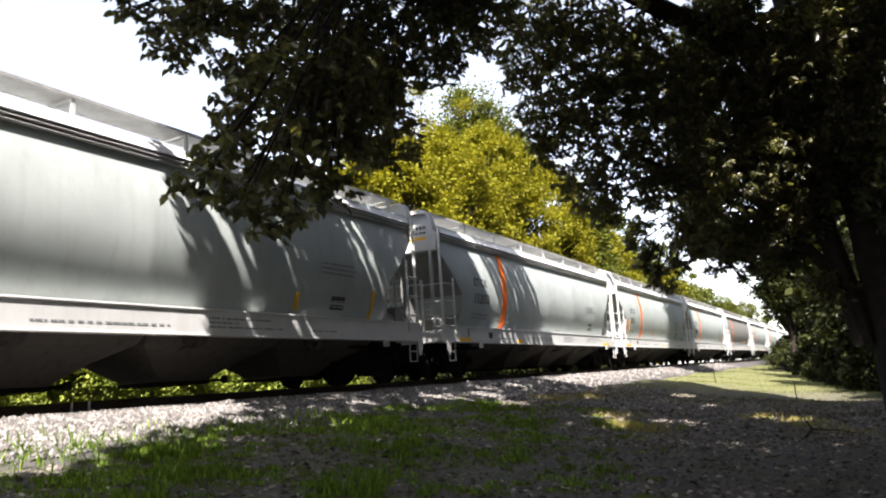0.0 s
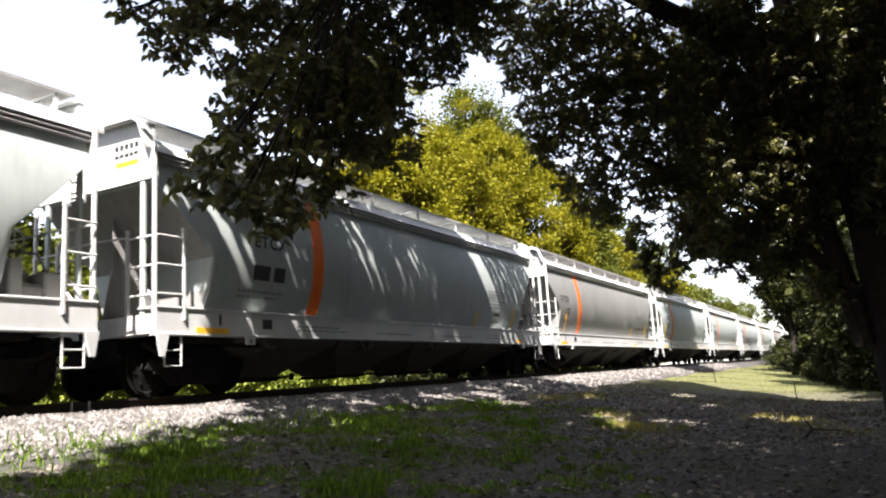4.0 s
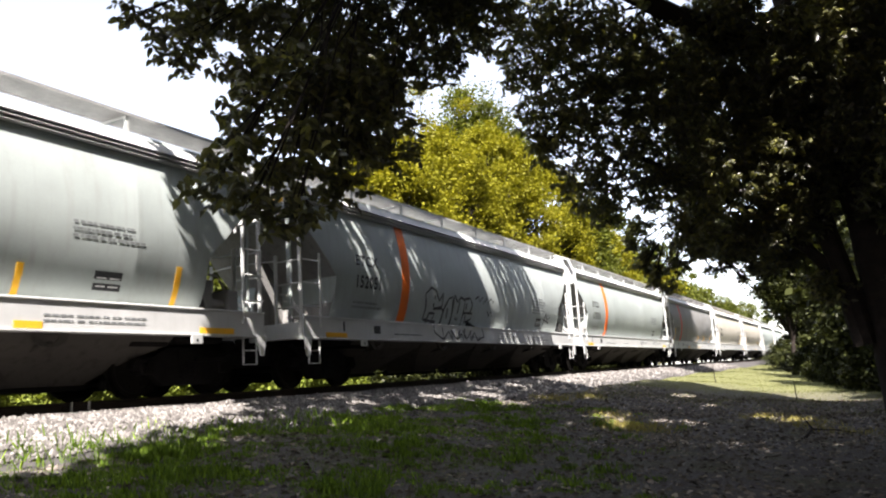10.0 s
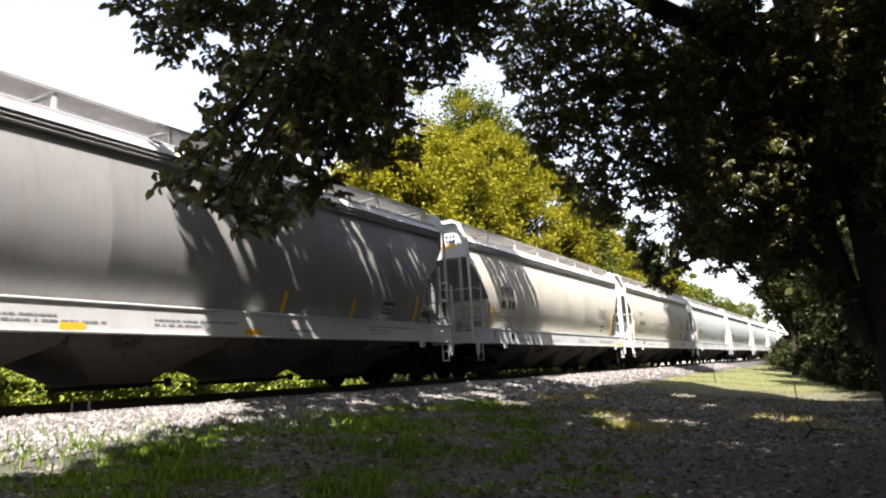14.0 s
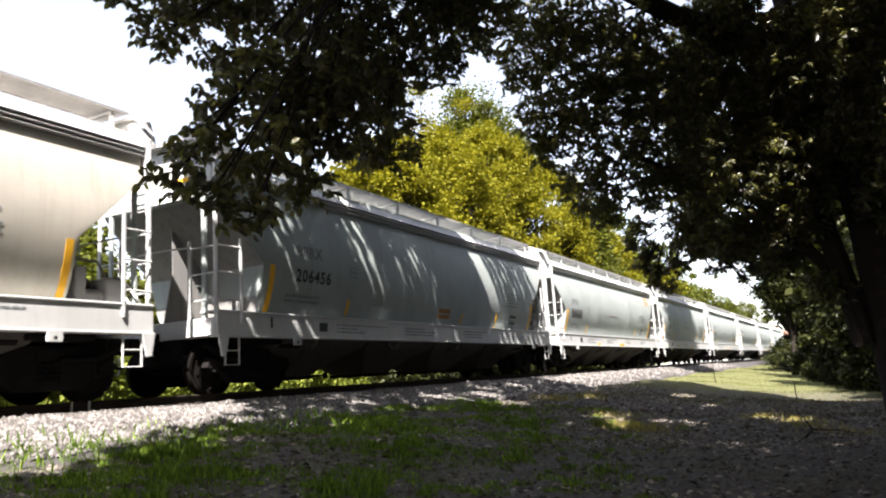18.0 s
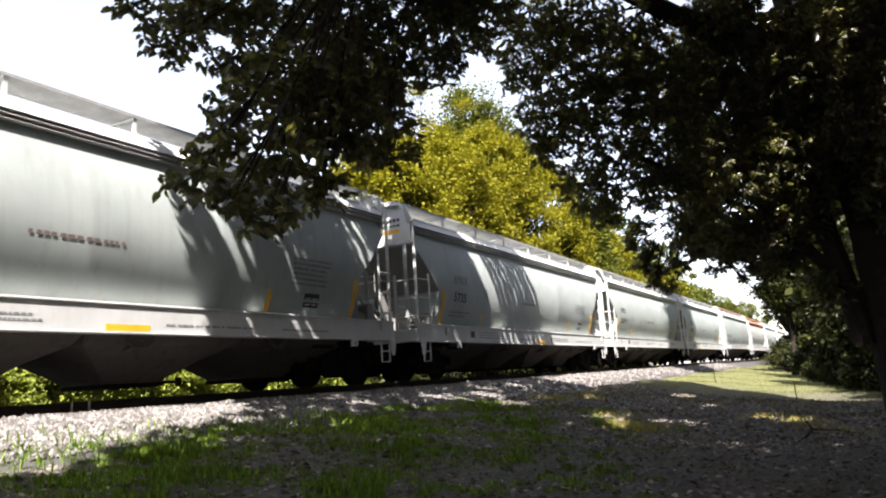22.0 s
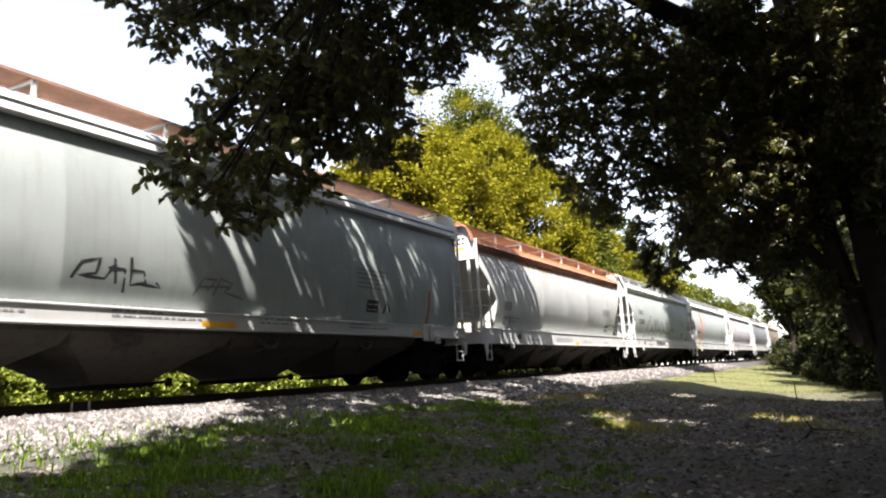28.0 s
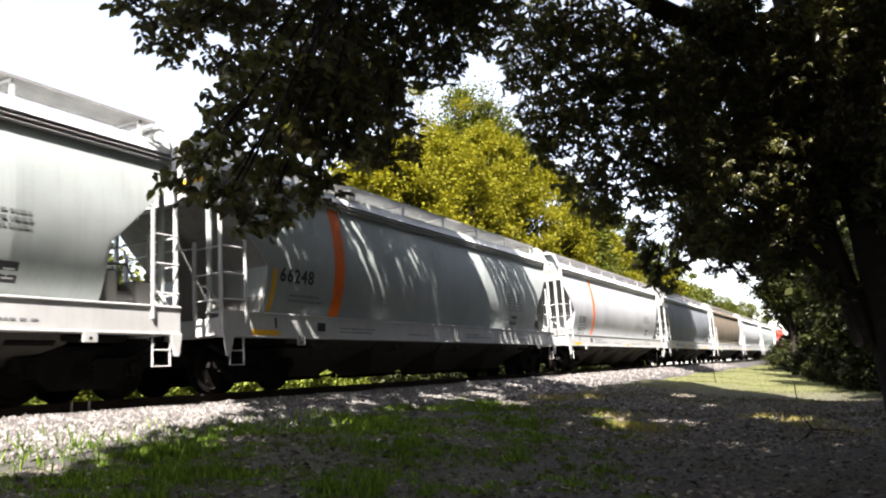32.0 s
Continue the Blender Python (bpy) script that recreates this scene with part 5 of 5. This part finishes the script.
def woodland_tree(name, x, y, height, spread, low, material, label, seed, clumps=70, per=170, leaf=0.20, trunk=0.22, fine=False):
    """A tree: tapered trunk, limbs, and a crown of leaf clumps with gaps between them."""
    r = np.random.default_rng(seed)
    z0 = float(ground_z(np.array(x), np.array(y))) - 0.1
    tree = thing(name, label, "tree" if height > 4 else "bush", at=pose(x, y, z0))
    c = r.normal(0, 1, (clumps, 3))
    c /= np.linalg.norm(c, axis=1, keepdims=True)
    c *= r.uniform(0.45, 1.0, (clumps, 1))
    c *= 1 + 0.28 * (np.sin(c @ r.normal(0, 3.2, 3) + r.uniform(0, 6)) * np.sin(c @ r.normal(0, 3.2, 3) + r.uniform(0, 6)))[:, None]
    mid = (height + low) / 2
    shape = np.array([spread, spread, (height - low) / 2])
    taper = 1 - 0.35 * np.clip(c[:, 2:3], 0, 1)
    c = c * shape * np.concatenate([taper, taper, np.ones_like(taper)], 1) + np.array([0, 0, mid])
    rad = r.uniform(0.10, 0.22, clumps) * spread + 0.12
    if fine:
        # sprays of leaves stand out from the crown, with dark hollows between them
        d = c - np.array([0, 0, mid])
        c = np.array([0, 0, mid]) + d * np.clip(0.86 / (np.linalg.norm(d / shape, axis=1, keepdims=True) + 0.05), 1.0, 1.7)
        rad = r.uniform(0.07, 0.15, clumps) * spread + 0.10
    g = Geo()
    top = Vector((r.uniform(-0.4, 0.4), r.uniform(-0.4, 0.4), height * 0.85))
    branch(g, [(0, 0, 0), (0.03, 0.02, height * 0.1), Vector((0.1, -0.05, height * 0.4)), top], trunk, 0.03, 9)
    for i in range(0, clumps, 5):
        s = Vector((0.1, -0.05, height * r.uniform(0.2, 0.6)))
        e = Vector(c[i])
        branch(g, [s, s.lerp(e, 0.5) + Vector((0, 0, 0.15)), e], trunk * 0.3, 0.01, 5)
    part("trunk", g, BARK, tree, smooth=True)
    at = (c[:, None] + r.normal(0, 0.5, (clumps, per, 3)) * rad[:, None, None] * np.array([1.15, 1.15, 0.75])).reshape(-1, 3)
    at[:, 2] = np.maximum(at[:, 2], 0.05)
    along = r.normal(0, 1, at.shape) * np.array([1, 1, 0.5]) - np.array([0, 0, 0.3])
    me = leaf_mesh("crown", at, along, r.uniform(0.7, 1.3, len(at)) * leaf, 0.6, material, r, simple=leaf > 0.11)
    ob = new("crown", me)
    ob.parent = tree
    return tree


tall = thing("tall_tree", "very tall slender tree rising out of the woodland edge", "tree", at=pose(47.0, 0.8, -1.5))
g = Geo()
branch(g, [(0, 0, 0), (-0.1, 0.1, 4), (-0.6, 0.5, 7.5), (-2.8, 2.9, 11.5), (-4.3, 5.0, 15), (-4.6, 5.4, 18.5)], 0.30, 0.06, 9)
for k in range(9):
    z = 8.0 + 1.1 * k
    branch(g, [(-2.8 - 0.2 * k, 2.9 + 0.28 * k, max(z, 11.5)), (-4.6 + 1.3 * math.cos(k * 2.4), 5.4 + 0.6 * math.sin(k * 2.4), z + 0.7), (-4.6 + 2.5 * math.cos(k * 2.4), 5.4 + math.sin(k * 2.4), z + 0.9)], 0.06, 0.02, 6)
part("trunk", g, BARK, tall, smooth=True)
at = []
for k in range(150):
    z = fr.uniform(7.6, 19.0)
    wide = 2.75 + 0.35 * math.sin(z * 1.7) - (1.2 if z < 9 else 0)
    c = np.array([-4.6 + wide * fr.uniform(-0.88, 0.88), 5.4 + fr.uniform(-0.5, 0.5), z])
    at.append(c + fr.normal(0, 0.30, (130, 3)) * np.array([0.8, 1.0, 1.0]))
at = np.concatenate(at)
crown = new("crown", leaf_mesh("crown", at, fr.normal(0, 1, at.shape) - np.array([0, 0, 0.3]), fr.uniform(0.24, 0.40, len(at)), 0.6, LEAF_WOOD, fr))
crown.parent = tall

YEL = "sunlit yellow-green tree with a dense uneven crown"
MIDG = "mid-green tree with a rounded uneven crown"
for i, (x, y, h, s, low, m, lab) in enumerate([
        (26.5, 17.0, 11.0, 3.4, 2.0, LEAF_SUN, YEL), (32, 17.5, 14.0, 3.9, 1.0, LEAF_SUN, YEL), (38, 17.0, 15.5, 4.0, 1.0, LEAF_SUN, YEL),
        (45, 21.0, 20.5, 4.4, 3.0, LEAF_MID, MIDG), (45, 17.0, 15.5, 3.9, 1.0, LEAF_SUN, YEL), (50.5, 16.2, 12.5, 3.0, 1.0, LEAF_MID, MIDG), (58, 17.0, 12.5, 3.6, 1.0, LEAF_SUN, YEL),
        (65, 18.0, 14.5, 4.0, 1.0, LEAF_MID, MIDG), (75, 18.0, 12.5, 4.2, 1.0, LEAF_SUN, YEL), (88, 18.0, 13.0, 4.5, 1.0, LEAF_MID, MIDG), (104, 18.5, 13.0, 4.5, 1.0, LEAF_MID, MIDG), (124, 19, 12.0, 4.5, 1.0, LEAF_MID, MIDG), (135, 2.6, 12.0, 4.0, 0.5, LEAF_MID, MIDG), (150, 20, 13.0, 4.5, 0.5, LEAF_MID, MIDG), (172, 3.0, 14.0, 4.5, 0.5, LEAF_MID, MIDG), (185, 19.5, 14.0, 4.5, 0.5, LEAF_MID, MIDG), (330, 8.0, 15.0, 5.0, 0.2, LEAF_MID, MIDG), (325, 16.5, 15.0, 5.0, 0.2, LEAF_MID, MIDG), (225, 2.6, 14.0, 4.5, 0.2, LEAF_MID, MIDG)]):
    woodland_tree("tree", x, y, h, s, low, m, lab, 50 + i, (380 if m is LEAF_SUN else 420) if x < 60 else 110, 190 if x < 60 else 150, (0.135 if m is LEAF_SUN else 0.19) if x < 60 else 0.29, fine=x < 60 and m is LEAF_SUN)

BUSH = "low bright green bush beyond the far rail"
for i, (x, y, h, s) in enumerate([(6.4, 15.6, 2.1, 1.1), (8.0, 15.4, 2.4, 1.0), (9.6, 15.7, 2.1, 1.0), (11.0, 15.3, 2.5, 0.95), (12.4, 15.8, 1.9, 0.9), (13.9, 15.4, 2.3, 0.9), (15.4, 15.7, 1.9, 0.9), (16.9, 15.4, 2.2, 0.9), (18.4, 15.6, 1.7, 0.85), (19.8, 15.4, 1.9, 0.85), (21.3, 15.6, 1.6, 0.8), (26.5, 15.4, 1.5, 0.7), (10.0, 20.5, 4.2, 1.5), (7.0, 21, 4.0, 1.5)]):
    woodland_tree("bush", x, y, h, s, 0.0, LEAF_BUSH, BUSH, 80 + i, 90, 120, 0.10, 0.04)

GROVE = "leafy mid-green young tree beyond the track"
for i in range(9):
    woodland_tree("tree", 6.5 + 3.1 * i, 21.0 + 0.9 * math.sin(i * 2.7), 6.6 + 0.7 * math.sin(i * 1.9), 2.3, 0.3, LEAF_MID, GROVE, 250 + i, 90, 190, 0.20, 0.09)

# added brush stands in for the shade beneath the far trees
BRUSH = "dark brush added beside the far rail to stand for shade"
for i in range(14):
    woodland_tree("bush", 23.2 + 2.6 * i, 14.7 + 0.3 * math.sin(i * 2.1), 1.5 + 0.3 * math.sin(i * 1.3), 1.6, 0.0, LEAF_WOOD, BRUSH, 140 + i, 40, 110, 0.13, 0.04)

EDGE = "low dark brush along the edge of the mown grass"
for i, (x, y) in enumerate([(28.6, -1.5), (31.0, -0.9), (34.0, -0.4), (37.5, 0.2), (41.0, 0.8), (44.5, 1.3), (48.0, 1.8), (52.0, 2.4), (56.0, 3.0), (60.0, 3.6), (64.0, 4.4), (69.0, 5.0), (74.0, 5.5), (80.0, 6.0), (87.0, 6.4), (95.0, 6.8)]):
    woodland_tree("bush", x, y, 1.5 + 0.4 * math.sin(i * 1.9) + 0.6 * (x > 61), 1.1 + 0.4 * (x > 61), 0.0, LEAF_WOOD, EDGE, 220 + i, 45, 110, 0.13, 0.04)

# hedge added as a dark backing, to keep bright sky from showing under cars
HEDGE = "tall dark hedge added as backing behind the bright bushes"
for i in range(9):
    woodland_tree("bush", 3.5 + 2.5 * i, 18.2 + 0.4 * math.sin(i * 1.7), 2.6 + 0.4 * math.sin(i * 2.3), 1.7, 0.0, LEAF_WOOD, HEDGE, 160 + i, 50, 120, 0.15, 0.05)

# besides the trees by the grass, unseen ones are added to block light
DARK = "dense woodland tree with shade-dark leaves, some unseen to block light"
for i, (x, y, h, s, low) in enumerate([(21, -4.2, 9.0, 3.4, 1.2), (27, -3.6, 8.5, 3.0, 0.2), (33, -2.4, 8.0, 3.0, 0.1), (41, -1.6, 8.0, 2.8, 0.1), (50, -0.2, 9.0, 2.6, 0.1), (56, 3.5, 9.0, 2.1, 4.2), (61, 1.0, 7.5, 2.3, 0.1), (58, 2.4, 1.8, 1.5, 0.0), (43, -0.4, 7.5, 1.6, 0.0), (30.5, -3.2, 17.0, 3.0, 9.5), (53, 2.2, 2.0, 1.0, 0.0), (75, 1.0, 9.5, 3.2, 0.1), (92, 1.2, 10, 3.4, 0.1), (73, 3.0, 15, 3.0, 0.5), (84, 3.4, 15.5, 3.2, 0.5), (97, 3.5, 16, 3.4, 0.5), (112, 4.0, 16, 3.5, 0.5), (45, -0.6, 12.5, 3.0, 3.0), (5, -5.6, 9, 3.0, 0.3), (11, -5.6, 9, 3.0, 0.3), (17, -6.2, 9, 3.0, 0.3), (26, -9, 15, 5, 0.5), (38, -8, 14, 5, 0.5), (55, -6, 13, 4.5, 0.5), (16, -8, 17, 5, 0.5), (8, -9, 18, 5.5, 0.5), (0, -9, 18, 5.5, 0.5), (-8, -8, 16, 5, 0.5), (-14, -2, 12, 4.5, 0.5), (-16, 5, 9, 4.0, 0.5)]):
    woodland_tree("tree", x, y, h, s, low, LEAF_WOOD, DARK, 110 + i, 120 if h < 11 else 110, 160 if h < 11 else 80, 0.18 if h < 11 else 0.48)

# unseen trees added to keep sky light off the distant cars
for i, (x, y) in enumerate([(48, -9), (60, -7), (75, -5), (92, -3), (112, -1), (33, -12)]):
    woodland_tree("tree", x, y, 20, 5.0, 1.0, LEAF_WOOD, "tall unseen dark tree added to block sky light", 190 + i, 120, 70, 0.65)

# ---------------------------------------------------------------- grass and weeds
def blades(name, x, y, h, material, r, label, w=0.07):
    n = len(x)
    at = np.stack([x, y, ground_z(x, y) - 0.01], -1)
    near = np.abs(y - TRACK_Y) < 3.5
    at[near, 2] = ballast_z(x[near], y[near])
    along = r.normal(0, 0.38, (n, 3)) + np.array([0, 0, 1.0])
    ob = new(name, leaf_mesh(name, at, along, h, w, material, r, simple=True))
    return tagged(ob, label, "grass", kind="stuff")


gr = np.random.default_rng(33)
k = gr.integers(0, 7000, 220000)
kx, ky = gr.uniform(2.3, 17, 7000), gr.uniform(1.2, 8.2, 7000)
full = np.interp(ky / kx, [0.18, 0.34, 0.58, 0.80, 2.0], [0.0, 0.15, 0.55, 0.74, 0.74]) > gr.uniform(0, 1, 7000)
x, y = kx[k] + gr.normal(0, 0.055, len(k)), ky[k] + gr.normal(0, 0.055, len(k))
dens = 0.45 + 0.55 * np.sin(kx * 2.1 + 0.8 * np.sin(ky * 2))[k] * np.sin(ky * 2.3 + kx * 0.6)[k] + 0.25 * np.sin(kx * 17)[k]
keep = full[k] & (gr.uniform(0, 0.9, len(x)) < dens + 0.25) & (y < 8.25)
tall_ones = np.clip(dens, 0.2, 1.2)
blades("grass", x[keep], y[keep], (gr.uniform(0.04, 0.12, len(x)) * tall_ones + 0.02)[keep], GRASS, gr, "patchy short green grass on shaded dirt", 0.13)
x, y = gr.uniform(4, 11, 900), gr.normal(7.9, 0.35, 900)
blades("weeds", x, y, gr.uniform(0.08, 0.24, 900), GRASS, gr, "sparse dry weeds at the edge of the ballast")
for k, (tx, ty, n) in enumerate([(14.0, 3.8, 900), (18.5, 6.9, 500), (15.3, 4.5, 250), (19.6, 6.3, 350), (17.5, 1.85, 260), (16.9, 1.2, 320), (16.3, 0.95, 200), (15.6, 0.3, 160), (14.4, 3.4, 200)]):
    blades("grass_tuft", gr.normal(tx, 0.34, n), gr.normal(ty, 0.27, n), gr.uniform(0.05, 0.15, n), STRAW, gr, "sunlit tuft of dry yellow grass")
x, y = gr.uniform(20, 75, 45000), gr.uniform(-2, 7.5, 45000)
blades("grass", x, y, gr.uniform(0.03, 0.09, len(x)), MOWN, gr, "mown grass strip in the sun", 0.12)


# fallen leaves, chips and small stones on the bare dirt
n = 26000
x, y = gr.uniform(3, 26, n), gr.uniform(-2.5, 7.6, n)
at = np.stack([x, y, ground_z(x, y) + 0.008], -1)
along = gr.normal(0, 1, (n, 3)) * np.array([1, 1, 0.12])
LITTER = leafy("dry_fallen_leaf", (0.04, 0.034, 0.027), (0.36, 0.31, 0.26), 0.1, 0.8)
tagged(new("leaf_litter", leaf_mesh("leaf_litter", at, along, gr.uniform(0.03, 0.10, n), 0.5, LITTER, gr)), "scattered dry leaves and chips on the dirt", "leaf litter", kind="stuff")
fallen = thing("fallen_branch", "bare dark fallen branch lying on the ground", "branch", at=pose(14.2, 0.9, -1.40))
g = Geo()
branch(g, [(0, 0, 0.05), (0.5, -0.1, 0.14), (1.0, 0.05, 0.30), (1.5, 0.2, 0.42)], 0.025, 0.008, 6)
branch(g, [(0.5, -0.1, 0.14), (0.7, -0.45, 0.10), (0.8, -0.8, 0.03)], 0.014, 0.005, 5)
part("stem", g, BARK, fallen)


for x, y, h in ((32.6, 5.1, 0.75), (26.2, 1.75, 0.62)):
    stalk = thing("weed_stalk", "thin dark weed stalk standing in the mown grass", "weed", at=pose(x, y, float(ground_z(np.array(x), np.array(y)))))
    part("stem", Geo().tube([(0, 0, -0.03), (0.02, 0.01, h * 0.5), (0.0, 0.03, h)], [0.02, 0.016, 0.008], 6), BARK, stalk)


# ---------------------------------------------------------------- what moves
def motions():
    times = [2.0 * i for i in range(17)]
    for car, post, shape in zip(CARS, POSTS, SHAPES):
        half = shape.half
        walk(car, [(t, pose(post + half - run(t), TRACK_Y, 0)) for t in times])
    walk(loco, [(t, pose(LOCO_X - run(t), TRACK_Y, 0)) for t in times])
    # wheels roll without slipping; the copies turn by the same keys
    beats = [i / FPS for i in range(32 * FPS + 1)]
    for ws, w in WHEELS[:2]:
        walk(ws, [(t, pose(w, 0, 0.458, 0, -math.degrees(run(t) / 0.458), 0)) for t in beats])
    keyed = {round(w, 2): ws for ws, w in WHEELS[:2]}
    for ob in scene.objects:
        if ob.name.split(".")[0] == "wheelset" and ob.animation_data is None:
            lead = keyed.get(round(ob.location.x, 2))
            if lead:
                ob.rotation_mode = "QUATERNION"
                ob.animation_data_create()
                ob.animation_data.action = lead.animation_data.action
                ob.animation_data.action_slot = lead.animation_data.action_slot
    # wind: the bough turns about its joint, in hundredths of a radian
    sway = [(0, -3), (1, -3.5), (2, -4.5), (3.5, -3.3), (4.7, -4), (6, -5), (7, -2.5), (8, 1.7), (9, 1.2), (10, -5.7), (11, -3), (12, -1.4), (13, -1), (14, 0), (15.2, 2), (17, 4.3), (18, 3), (19, 1.5), (20, 2), (21, 1), (22, -1.4), (23, 0), (24, 2.5), (25, 4), (26.3, 3.5), (28, 3), (29, 4.3), (30, 2), (31, 0.5), (32, -0.2)]
    walk(bough, [(t, BOUGH_AT @ Matrix.Rotation(a / 100, 4, AIM)) for t, a in sway])


motions()
